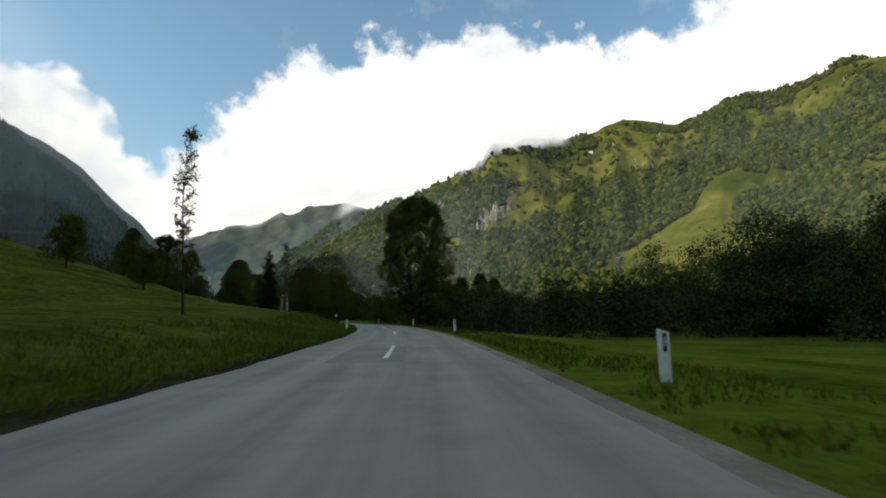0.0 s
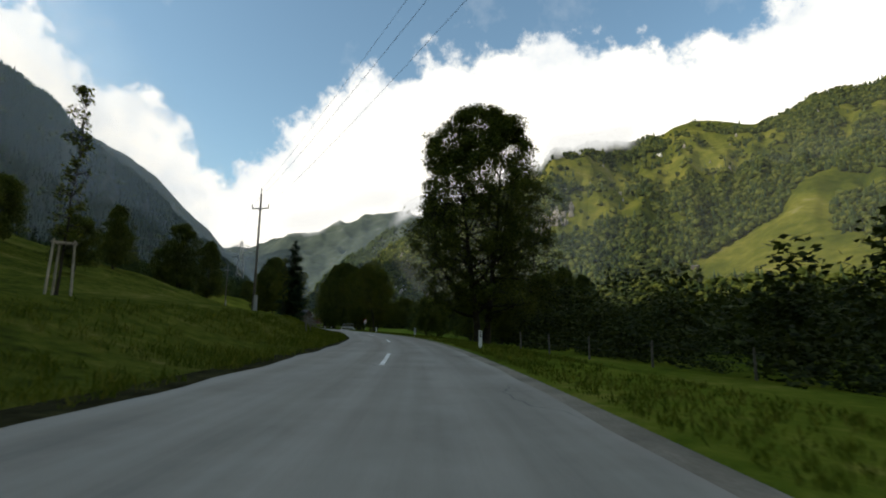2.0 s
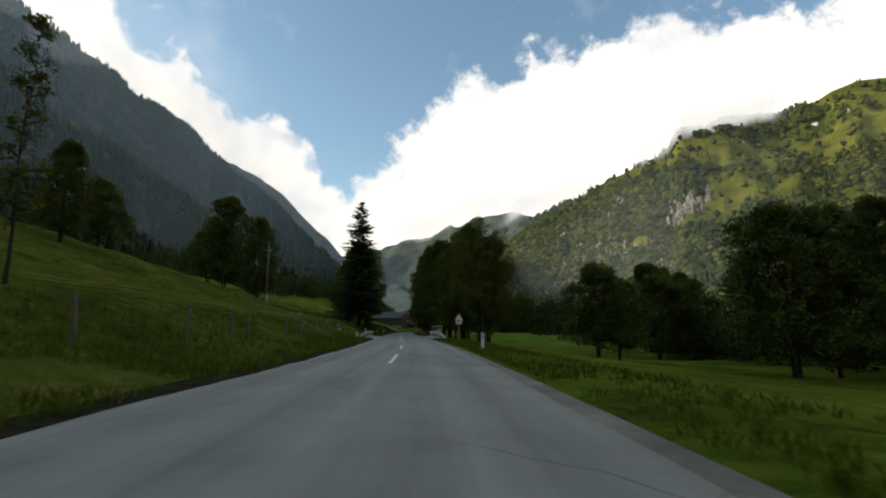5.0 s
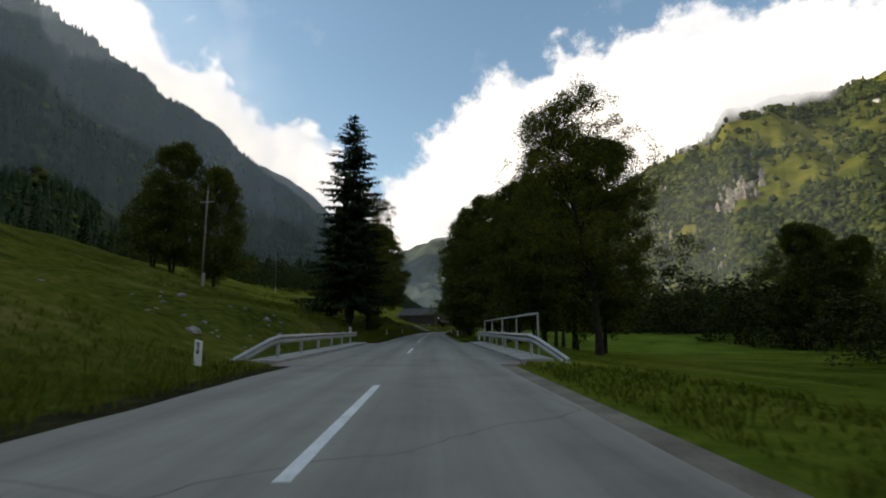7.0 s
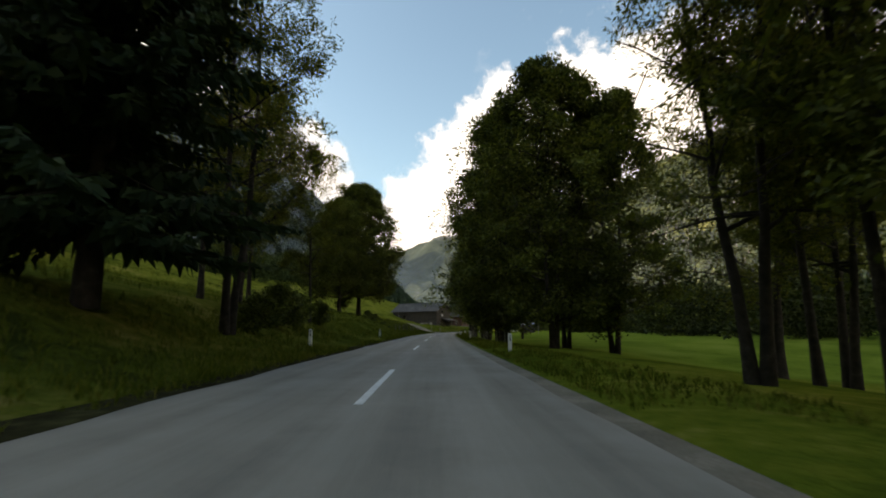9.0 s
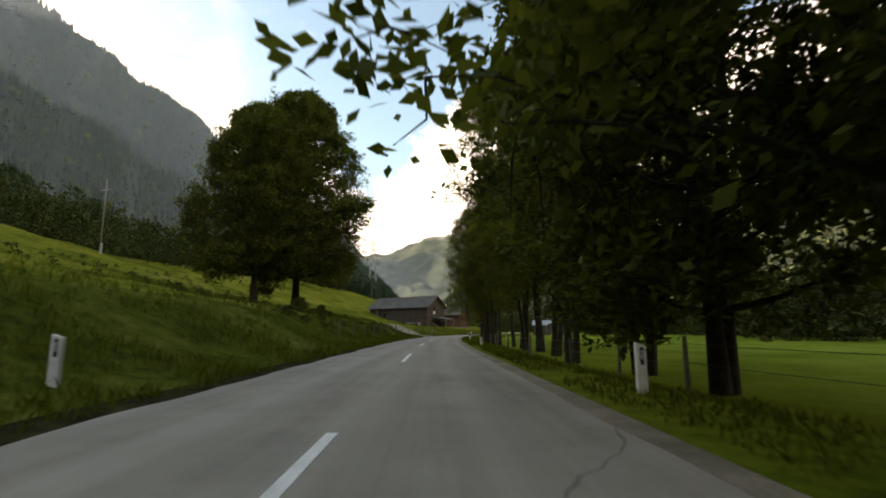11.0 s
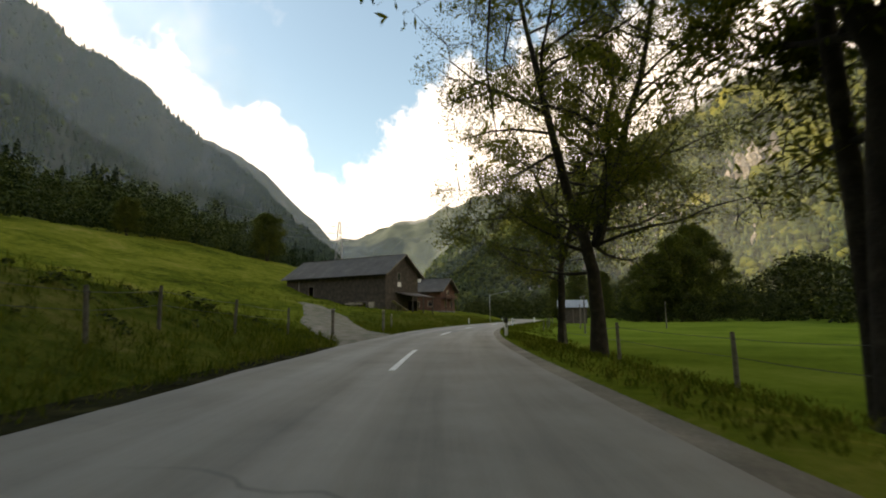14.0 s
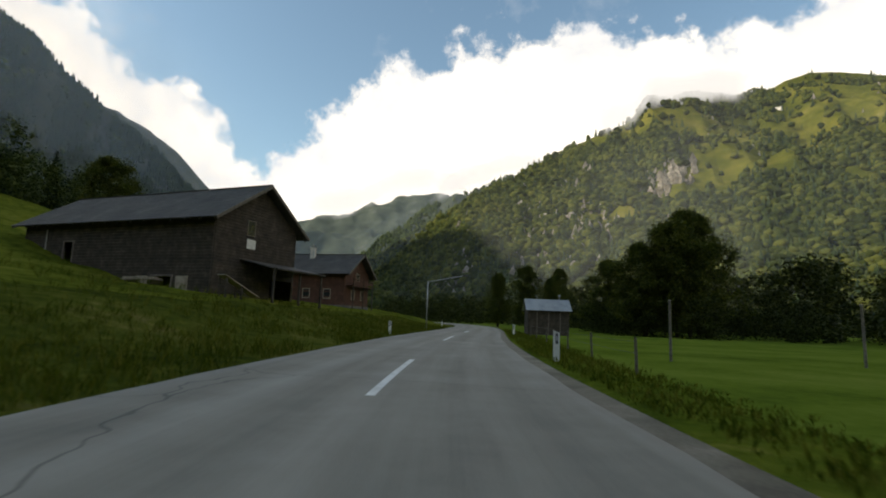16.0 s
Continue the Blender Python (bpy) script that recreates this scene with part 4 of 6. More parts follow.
def conifer_template(rng, n, leaf):
    """Sprays of one spruce of unit height, in drooping whorls that narrow to the tip."""
    z = 0.06 + 0.93 * rng.random(n) ** 1.25
    r = 0.19 * (1 - z) ** 0.8 * (0.75 + 0.25 * np.sin(z * 62)) * np.sqrt(0.25 + 0.75 * rng.random(n)) + 0.004
    a = rng.random(n) * 6.283
    return leaf_quads(rng, np.stack([r * np.cos(a), r * np.sin(a), z - 0.25 * r], 1), leaf * (1.15 - 0.6 * z)[:, None], 0.6, 1.6)


def conifer_belt(name, count, label, seed):
    """Spruces along the upper edge of the pasture, below the mountain."""
    rng = np.random.default_rng(seed)
    s = -30 + 720 * rng.random(count)
    u = -(np.interp(s, [-30, 60, 150, 330, 420, 690], [95, 100, 118, 128, 105, 80]) + 70 * rng.random(count) ** 1.5 + 22 * fbm(s * 0.02, s * 0, 3, 12))
    x, y = spot(s, u)
    z = ground_z(s, u) - 0.3
    forms = [conifer_template(rng, 620, 0.040) for _ in range(7)] + [clump_template(rng, 620, 0.042, 0.1)]
    out = []
    for k in range(count):
        h = 9 + 11 * rng.random()
        f = forms[rng.integers(0, 8)] * h
        a = rng.random() * 6.28
        c, d = math.cos(a), math.sin(a)
        out.append(np.stack([f[:, 0] * c - f[:, 1] * d + x[k], f[:, 0] * d + f[:, 1] * c + y[k], f[:, 2] + z[k]], 1))
    tagged(new(name, leaf_mesh(name, np.concatenate(out), M["needle"])), label, "woodland", kind="stuff")


def woods_patch(name, s0, s1, u0, u1, count, h0, h1, label, seed, bias=1.0, **more):
    rng = np.random.default_rng(seed)
    s, u = s0 + (s1 - s0) * rng.random(count), u0 + (u1 - u0) * rng.random(count) ** 1.3
    x, y = spot(s, u)
    z = ground_z(s, u) - 0.2
    return woods(name, np.stack([x, y, z], 1), h0 + (h1 - h0) * rng.random(count) ** bias, label, seed=seed, **more)


woods_patch("thicket", 58, 108, 13, 75, 150, 1.1, 9.0, "dark thicket of shrubs and small trees beside the meadow", 41, bias=2.2, low=0.05, n=950, leaf=0.034, wide=1.4)
woods_patch("tall_woods", 40, 92, 56, 98, 64, 13, 21, "tall dark woodland behind the meadow", 46, low=0.03, n=2800, leaf=0.018, material=M["woods"])
woods_patch("thicket", 135, 215, 46, 80, 100, 5, 9, "dark thicket of shrubs and small trees beside the meadow", 47, low=0.03, n=900, leaf=0.034, wide=1.3)
woods_patch("woodland_edge", 100, 240, 85, 150, 100, 11, 18, "dark mixed woodland at the meadow's far edge", 42, low=0.08, n=550, leaf=0.045)
woods_patch("woodland_edge", 240, 560, 58, 120, 200, 9, 21, "dark mixed woodland at the meadow's far edge", 43, low=0.05, n=750, leaf=0.038, wide=1.1)
woods_patch("woodland_edge", -60, 60, 95, 160, 80, 12, 20, "tall dark woodland behind the meadow", 44, low=0.05, n=550, leaf=0.045)
woods_patch("thicket", 436, 480, 28, 54, 40, 4, 8, "dark thicket of shrubs and small trees beside the meadow", 48, low=0.03, n=900, leaf=0.034, wide=1.3)
woods_patch("woodland_edge", 560, 760, 5, 90, 110, 10, 18, "dark trees where the road bends away", 45, low=0.05, n=450, leaf=0.05)

woods_patch("hilltop_woods", 330, 540, -92, -150, 130, 9, 17, "dark mixed wood on the brow of the pasture", 50, low=0.03, n=700, leaf=0.04, material=M["woods"])
woods_patch("rough_growth", 284, 340, -8.5, -46, 420, 0.25, 0.95, "dark tussocks and weeds on the rough pasture bank", 51, bias=1.8, low=0.02, n=90, leaf=0.11, wide=1.8)

conifer_belt("spruce_belt", 330, "dark spruce wood along the top of the pasture", 49)


# ---- forest on the mountains ----
def cone_template(rng):
    v, f = [], []
    for z0, z1, r in ((0.08, 0.55, 0.20), (0.32, 0.78, 0.15), (0.58, 1.0, 0.10)):
        b = len(v)
        for j in range(6):
            a = 6.283 * j / 6 + rng.random() * 0.6
            q = r * (0.75 + 0.5 * rng.random())
            v.append((q * math.cos(a), q * math.sin(a), z0 - 0.05 * rng.random()))
        v.append((0, 0, z1))
        f += [(b + j, b + (j + 1) % 6, b + 6) for j in range(6)]
    return np.array(v), np.array(f)


def crown_template(rng):
    """A far broad-leaved crown of unit height: two uneven lumps."""
    vs, fs = [], []
    for cz, r in ((0.42, 0.36), (0.70, 0.27)):
        bm = bmesh.new()
        bmesh.ops.create_icosphere(bm, subdivisions=1, radius=1.0)
        off = np.array([rng.normal() * 0.07, rng.normal() * 0.07, cz])
        base = sum(len(v) for v in vs)
        vs.append(np.array([np.array(v.co) * r * (0.65 + 0.65 * rng.random()) + off for v in bm.verts]))
        fs += [[base + v.index for v in f.verts] for f in bm.faces]
        bm.free()
    return np.concatenate(vs), np.array(fs)


def mountain_forest(name, table, az0, az1, count, keep, rough, seed, h0, h1, label, material, broad=0.0, qmax=1.0, wide=1.0, leafy=None):
    """Scatters conifers, and lumpy broad-leaved trees, over a mountainside where keep(az, el, noise) allows."""
    rng = np.random.default_rng(seed)
    t = np.array(table, float)
    az = az0 + (az1 - az0) * rng.random(count)
    r0, rc = (np.interp(az, t[:, 0], t[:, k]) for k in (1, 2))
    r = np.sqrt(rng.random(count) * (rc ** 2 * qmax - r0 ** 2) + r0 ** 2)
    z = mountain_z(table, az, r, rough, seed_of[name])
    el = np.degrees(np.arctan2(z, r))
    x, y = CX - r * np.sin(np.radians(az)), CY + r * np.cos(np.radians(az))
    ok = rng.random(count) < keep(az, el, fbm(x * 0.008, y * 0.008, 4, 77), r)
    forms = [cone_template(rng) for _ in range(6)]
    lumps = [crown_template(rng) for _ in range(8)]
    vs, fs, base = [], [], 0
    qs, qf, qbase = [], [], 0
    for x1, y1, z1 in zip(x[ok], y[ok], z[ok]):
        h = h0 + (h1 - h0) * rng.random() ** 1.4
        if rng.random() < broad:
            v, f = lumps[rng.integers(0, 8)]
            k = 0.75 + 0.5 * rng.random()
            qs.append(v * [h * k, h * k, h * 0.8] + [x1, y1, z1 - 1])
            qf.append(f + qbase)
            qbase += len(v)
        else:
            v, f = forms[rng.integers(0, 6)]
            vs.append(v * [h * wide, h * wide, h] + [x1, y1, z1 - 1.0])
            fs.append(f + base)
            base += len(v)
    for kind, V, F, mat, text in ((name, vs, fs, material, label), (name + "_broadleaf", qs, qf, leafy or M["woods"], "lighter broad-leaved trees among the conifers")):
        V, F = np.concatenate(V), np.concatenate(F)
        me = bpy.data.meshes.new(kind)
        me.vertices.add(len(V))
        me.vertices.foreach_set("co", V.astype(np.float32).ravel())
        me.loops.add(F.size)
        me.loops.foreach_set("vertex_index", F.astype(np.int32).ravel())
        me.polygons.add(len(F))
        me.polygons.foreach_set("loop_start", np.arange(0, F.size, 3, dtype=np.int32))
        me.materials.append(mat)
        me.update()
        tagged(new(kind, me), text, "forest", kind="stuff")


seed_of = {"forest_west": 11, "forest_east": 23, "forest_far": 29}


def keep_west(az, el, n, r):
    chute = fbm(az * 0.55 + 9, r * 0.0011, 4, 57)
    return np.where(n > 0.62, 0.35, 1.0) * np.where((chute > 0.57) & (el > 9), 0.12, 1.0)


def keep_far(az, el, n, r):
    return np.clip((n - 0.40) * 8, 0.05, 1)


def inside(az, r, corners):
    """Which places lie in a patch given by its corners, bearing and range."""
    hit = np.zeros(np.shape(az), bool)
    for (a0, r0), (a1, r1) in zip(corners, corners[1:] + corners[:1]):
        hit ^= ((r0 > r) != (r1 > r)) & (az < (a1 - a0) * (r - r0) / (r1 - r0 + 1e-9) + a0)
    return hit


PASTURE = [(-12.6, 764), (-20.8, 851), (-28.5, 1045), (-34.8, 1231), (-39.9, 1203), (-40.5, 1106), (-36.3, 1112), (-35.4, 1060), (-36.2, 901), (-40.3, 850), (-41.4, 697), (-37, 718), (-27, 815), (-20.8, 822)]
HIGH_PASTURE = [(-12.5, 1296), (-20, 1335), (-25.7, 1419), (-31.4, 1543), (-30, 1800), (-23.3, 1850), (-18.4, 1650), (-12.5, 1450)]


def keep_east(az, el, n, r):
    x, y = r * np.sin(np.radians(az)), r * np.cos(np.radians(az))
    broad = fbm(x * 0.0036 + 3, y * 0.0036, 4, 91)
    d = np.clip((0.6 * broad + 0.4 * n - 0.478) * 30, 0.03, 1)
    low = np.interp(az, [-50, -36, -30, -22, -14, -6, 14], [10.0, 15.0, 13.5, 12.5, 10.5, 9.0, 6.5])
    d = np.where(el < low + (n - 0.5) * 8, np.maximum(d, np.interp(az, [-14, -6], [0.95, 0.55])), d)
    d = np.where(az > 0.5 + (n - 0.5) * 4, np.maximum(d * 0.6, 0.42), d)
    d = np.where(inside(az, r, HIGH_PASTURE), d * 0.12, d)
    return np.where(inside(az + (n - 0.5) * 3.0, r, PASTURE), 0.002, d)


mountain_forest("forest_west", LEFT, 26, 80, 24000, keep_west, 40, 61, 13, 25, "dense dark spruce forest on the shaded mountain", M["needle"], 0.04, 1.0, 1.15)
mountain_forest("forest_east", RIGHT, -52, 24, 46000, keep_east, 45, 62, 12, 25, "patchy conifer forest on the sunlit mountain", M["conifer"], 0.62, 1.0, 0.95, M["sunlit_slope_leaf"])
mountain_forest("forest_far", RIGHT_FAR, 2, 22, 9000, keep_far, 170, 63, 14, 26, "thin conifer forest on the hazy ridge at the valley's end", M["conifer"], 0.3, 1.0, 1.1)

# ---- things: helpers ----
M["post_white"] = surface("post_white", [(0.3, (0.62, 0.63, 0.60)), (0.6, (0.80, 0.80, 0.77))], 3.0, 0.5, 0.05, 40.0, 5.0, 0.3, 12.0)
M["black"] = surface("black_plastic", [(0.3, (0.012, 0.012, 0.012)), (0.7, (0.025, 0.025, 0.025))], 6.0, 0.5, 0.0)
M["reflector"] = surface("reflector", [(0.3, (0.5, 0.5, 0.5)), (0.7, (0.65, 0.65, 0.65))], 20.0, 0.25, 0.0)
M["zinc"] = surface("zinc", [(0.3, (0.30, 0.31, 0.31)), (0.55, (0.42, 0.43, 0.42)), (0.75, (0.52, 0.53, 0.52))], 2.2, 0.5, 0.1, 30.0, 6.0, 0.25, 18.0, metal=0.6)
M["concrete"] = surface("concrete", [(0.3, (0.24, 0.23, 0.21)), (0.55, (0.34, 0.33, 0.30)), (0.75, (0.44, 0.43, 0.40))], 0.9, 0.85, 0.3, 25.0, 8.0, 0.3, 12.0, bump_dist=0.02)
M["wood_grey"] = surface("wood_grey", [(0.3, (0.09, 0.08, 0.065)), (0.55, (0.17, 0.15, 0.125)), (0.8, (0.27, 0.25, 0.21))], 5.0, 0.85, 0.4, 22.0, 7.0, 0.3, 30.0, bump_dist=0.01)
M["wood_post"] = surface("wood_post", [(0.3, (0.065, 0.058, 0.046)), (0.55, (0.125, 0.112, 0.09)), (0.8, (0.22, 0.20, 0.17))], 5.0, 0.85, 0.4, 22.0, 7.0, 0.3, 30.0, bump_dist=0.01)
M["wood_dark"] = surface("wood_dark", [(0.28, (0.028, 0.023, 0.019)), (0.55, (0.066, 0.054, 0.042)), (0.8, (0.14, 0.118, 0.095))], 1.6, 0.85, 0.4, 14.0, 8.0, 0.35, 9.0, bump_dist=0.015)
M["wood_red"] = surface("wood_red", [(0.28, (0.060, 0.028, 0.018)), (0.55, (0.11, 0.05, 0.032)), (0.8, (0.16, 0.08, 0.05))], 1.6, 0.8, 0.4, 14.0, 8.0, 0.3, 9.0, bump_dist=0.015)
M["wood_pale"] = surface("wood_pale", [(0.3, (0.26, 0.22, 0.17)), (0.6, (0.42, 0.37, 0.29))], 2.5, 0.8, 0.3, 20.0, 6.0, 0.3, 12.0, bump_dist=0.01)
M["roof_grey"] = surface("roof_grey", [(0.28, (0.046, 0.041, 0.036)), (0.55, (0.078, 0.070, 0.061)), (0.8, (0.135, 0.122, 0.106))], 0.6, 0.75, 0.4, 5.0, 8.0, 0.35, 4.0, bump_dist=0.03)
M["roof_tin"] = surface("roof_tin", [(0.3, (0.27, 0.28, 0.28)), (0.6, (0.40, 0.41, 0.40))], 0.9, 0.45, 0.2, 6.0, 6.0, 0.3, 9.0, metal=0.3)
M["plaster"] = surface("plaster", [(0.3, (0.55, 0.53, 0.48)), (0.6, (0.72, 0.70, 0.64))], 1.2, 0.9, 0.3, 20.0, 6.0, bump_dist=0.01)
M["stone"] = surface("stone", [(0.3, (0.11, 0.107, 0.10)), (0.55, (0.18, 0.177, 0.165)), (0.8, (0.28, 0.275, 0.26))], 2.0, 0.9, 0.5, 12.0, 8.0, 0.3, 9.0, island=0.3, bump_dist=0.03)
M["inside_shade"] = surface("dark_inside", [(0.3, (0.010, 0.009, 0.008)), (0.7, (0.020, 0.018, 0.015))], 3.0, 0.9, 0.0)
M["red_sign"] = surface("red_sign", [(0.3, (0.32, 0.012, 0.014)), (0.7, (0.44, 0.02, 0.02))], 4.0, 0.4, 0.0)
M["white_sign"] = surface("white_sign", [(0.3, (0.72, 0.72, 0.70)), (0.7, (0.80, 0.80, 0.78))], 4.0, 0.4, 0.0)
M["wire"] = surface("wire", [(0.3, (0.03, 0.03, 0.03)), (0.7, (0.06, 0.06, 0.06))], 4.0, 0.5, 0.0, metal=0.4)
M["ceramic"] = surface("ceramic", [(0.3, (0.05, 0.03, 0.025)), (0.7, (0.08, 0.05, 0.04))], 4.0, 0.25, 0.0)
M["grass"] = surface("grass_blade", [(0.2, (0.044, 0.062, 0.008)), (0.5, (0.078, 0.104, 0.012)), (0.85, (0.16, 0.155, 0.035))], 0.3, 0.7, 0.0, island=0.6, through=0.35, spec=0.0)
M["glass"] = surface("window_glass", [(0.3, (0.02, 0.024, 0.028)), (0.7, (0.03, 0.034, 0.04))], 3.0, 0.08, 0.0, spec=0.8)


class Solid:
    """Gathers chamfered boxes, rods and slabs into one mesh."""

    def __init__(self):
        self.v, self.f = [], []

    def box(self, centre, size, turn=0.0, tilt=0.0, cut=0.012, roll=0.0):
        hx, hy, hz = (max(s / 2, 0.001) for s in size)
        c = min(cut, hx * 0.45, hy * 0.45, hz * 0.45)
        m = Euler((radians(roll), radians(tilt), radians(turn))).to_matrix()
        base = len(self.v)
        idx = {}
        for sx in (-1, 1):
            for sy in (-1, 1):
                for sz in (-1, 1):
                    for k, p in enumerate(((hx, hy - c, hz - c), (hx - c, hy, hz - c), (hx - c, hy - c, hz))):
                        idx[sx, sy, sz, k] = len(self.v)
                        self.v.append(tuple(Vector(centre) + m @ Vector((sx * p[0], sy * p[1], sz * p[2]))))
        S = (-1, 1)
        g = lambda *k: idx[k]
        for s in S:
            self.f.append([g(s, -1, -1, 0), g(s, 1, -1, 0), g(s, 1, 1, 0), g(s, -1, 1, 0)][::s])
            self.f.append([g(-1, s, -1, 1), g(-1, s, 1, 1), g(1, s, 1, 1), g(1, s, -1, 1)][::s])
            self.f.append([g(-1, -1, s, 2), g(1, -1, s, 2), g(1, 1, s, 2), g(-1, 1, s, 2)][::s])
        for a in S:
            for b in S:
                self.f.append([g(-1, a, b, 1), g(1, a, b, 1), g(1, a, b, 2), g(-1, a, b, 2)][::-a * b])
                self.f.append([g(a, -1, b, 0), g(a, 1, b, 0), g(a, 1, b, 2), g(a, -1, b, 2)][::a * b])
                self.f.append([g(a, b, -1, 0), g(a, b, 1, 0), g(a, b, 1, 1), g(a, b, -1, 1)][::-a * b])
                for d in S:
                    self.f.append([g(a, b, d, 0), g(a, b, d, 1), g(a, b, d, 2)][::a * b * d])
        return self

    def rod(self, p, q, r0, r1=None, sides=8):
        p, q = np.array(p, float), np.array(q, float)
        a, b = basis(q - p)
        base = len(self.v)
        for pt, r in ((p, r0), (q, r0 if r1 is None else r1)):
            for j in range(sides):
                w = 2 * math.pi * j / sides
                self.v.append(tuple(pt + r * (a * math.cos(w) + b * math.sin(w))))
        for j in range(sides):
            k = (j + 1) % sides
            self.f.append([base + j, base + k, base + sides + k, base + sides + j])
        self.f.append([base + j for j in range(sides)][::-1])
        self.f.append([base + sides + j for j in range(sides)])
        return self

    def prism(self, outline, y0, y1):
        """An outline in x, z drawn through y."""
        base, n = len(self.v), len(outline)
        for y in (y0, y1):
            self.v += [(x, y, z) for x, z in outline]
        for j in range(n):
            k = (j + 1) % n
            self.f.append([base + j, base + k, base + n + k, base + n + j])
        self.f += [[base + j for j in range(n)][::-1], [base + n + j for j in range(n)]]
        return self


def part(name, solid, material, parent=None, label="", smooth_faces=False):
    me = bpy.data.meshes.new(name)
    me.from_pydata(solid.v, [], solid.f)
    bm = bmesh.new()
    bm.from_mesh(me)
    bmesh.ops.recalc_face_normals(bm, faces=bm.faces)
    bm.to_mesh(me)
    bm.free()
    if smooth_faces:
        me.polygons.foreach_set("use_smooth", np.ones(len(me.polygons), bool))
    me.materials.append(material)
    ob = new(name, me)
    if parent is not None:
        ob.parent = parent
    if label:
        ob["label"] = label
    return ob


def thing(name, label, category, group=""):
    root = new(name)
    root.empty_display_size = 0.4
    return tagged(root, label, category, group)


def at(s, u, dz=0.0, z=None):
    x, y = (float(v) for v in spot(s, u))
    return x, y, (float(ground_z(s, u)) if z is None else z) + dz


def stand(root, s, u, turn=0.0, dz=0.0, first=False, scale=1.0, lean=0.0, z=None):
    """Places a thing on the ground, turned with the road."""
    m = pose(*at(s, u, dz, z), lean, 0, heading(s) + turn)
    if first:
        root.matrix_basis = m @ Matrix.Diagonal((scale, scale, scale, 1))
        return root
    return copy_thing(root, m)


# ---- road furniture ----
def build_markings():
    starts = (-7, 14, 36, 58, 80, 103.5, 124, 137, 156.5, 176, 196, 207.5, 227, 246.5, 265.5, 285.3, 304.8, 324.8, 345, 361.5, 381, 400)
    for s0 in starts:
        s = np.linspace(s0, s0 + 6.4, 8)
        rows = [(MID - 0.07, 0.0), (MID - 0.065, 0.006), (MID + 0.065, 0.006), (MID + 0.07, 0.0)]
        v = np.stack([np.stack([*spot(s, u + 0 * s), 0 * s + z + 0.001], -1) for u, z in rows], 1).reshape(-1, 3)
        ob = mesh_object("road_marking", v, grid_faces(8, 4)[:, ::-1], M["line"], smooth_faces=False)
        tagged(ob, "worn white centre dash on the asphalt", "road marking", kind="structure")


build_markings()
for s0, s1, u0, u1 in ((12.6, 19.7, -2.6, -0.55), (290.5, 297, -1.95, -0.75), (349.4, 356.4, -2.3, -0.62)):
    strip("road_patch", s0, s1, u0, u1, 0.004, 0.004, M["asphalt_patch"], label="darker rectangular repair patch in the asphalt", category="road patch", wave=0.05, step=0.5)
strip("road_shoulder", -60, 168, 2.02, 2.75, -0.012, 0.0, M["gravel"], label="narrow gravel shoulder along the asphalt", category="shoulder", wave=0.35, step=0.5)
strip("road_shoulder", 193, 520, 2.02, 2.65, -0.012, 0.0, M["gravel"], label="narrow gravel shoulder along the asphalt", category="shoulder", wave=0.35, step=0.5)

# Soil strip whose dark colour includes the overhanging grass's shadow.
for s0, s1 in ((-60, 168), (193, 333)):
    strip("verge_edge", s0, s1, -5.0, -4.27, 0.035, 0.002, M["soil"], label="dark strip of soil and matted grass, overhang shadow put into its colour", category="verge", wave=0.4, step=0.5)


def delineator(capped=False):
    r = thing("delineator_post", "white plastic delineator post with a dark hood" if capped else "white plastic delineator post with black band", "delineator", "delineator posts along the road")
    b = Solid()
    b.prism([(-0.085, 0.0), (0.085, 0.0), (0.085, 0.93), (-0.085, 0.99)], -0.05, 0.05)
    part("post", b, M["post_white"], r)
    b = Solid()
    b.box((0.005, -0.052, 0.76), (0.07, 0.012, 0.30), cut=0.004)
    part("band", b, M["black"], r, "black slanted band")
    b = Solid()
    b.box((0.005, -0.061, 0.78), (0.03, 0.008, 0.16), cut=0.003)
    part("reflector", b, M["reflector"], r)
    if capped:
        part("cap", Solid().prism([(-0.105, 0.86), (0.105, 0.86), (0.105, 1.06), (0.06, 1.14), (-0.06, 1.14), (-0.105, 1.06)], -0.08, 0.08), M["black"], r, "dark rounded hood on top")
    return r


post = delineator()
hooded = delineator(True)
for k, (s, u) in enumerate(((8.0, 3.9), (37, 3.3), (69.3, 3.5), (103, 3.7), (136, 3.6), (198.5, 4.3), (224.7, 3.7), (256, 3.6), (283.6, 3.3), (369, 2.9),
                            (398, 3.2), (45.5, -5.1), (166.5, -6.3), (199, -7.4), (227, -6.6), (256, -6.4), (388, -5.4), (420, -5.2))):
    stand(post, s, u, (k * 37 % 9) - 4, -0.36 if 270 < s < 330 else -0.3 if s == 166.5 else -0.12 if s < 20 or s > 190 else -0.02, first=k == 0)
for s, u, dz in ((310.3, 3.65, -0.40), (342.7, 2.75, -0.16)):
    stand(hooded, s, u, 2, dz, first=s < 320)


def timber_post(h, r):
    t = thing("fence_post", "weathered round wooden fence post in the grass", "fence post", "pasture fence posts")
    b = Solid()
    b.rod((0, 0, -0.25), (0.01, 0.0, h * 0.5), r, r * 0.97, 9).rod((0.01, 0, h * 0.5), (0.0, 0.01, h), r * 0.97, r * 0.86, 9)
    part("shaft", b, M["wood_post"], t)
    b = Solid()
    b.box((0, -r, h * 0.88), (0.03, 0.03, 0.05), cut=0.004)
    part("insulator", b, M["black"], t)
    return t


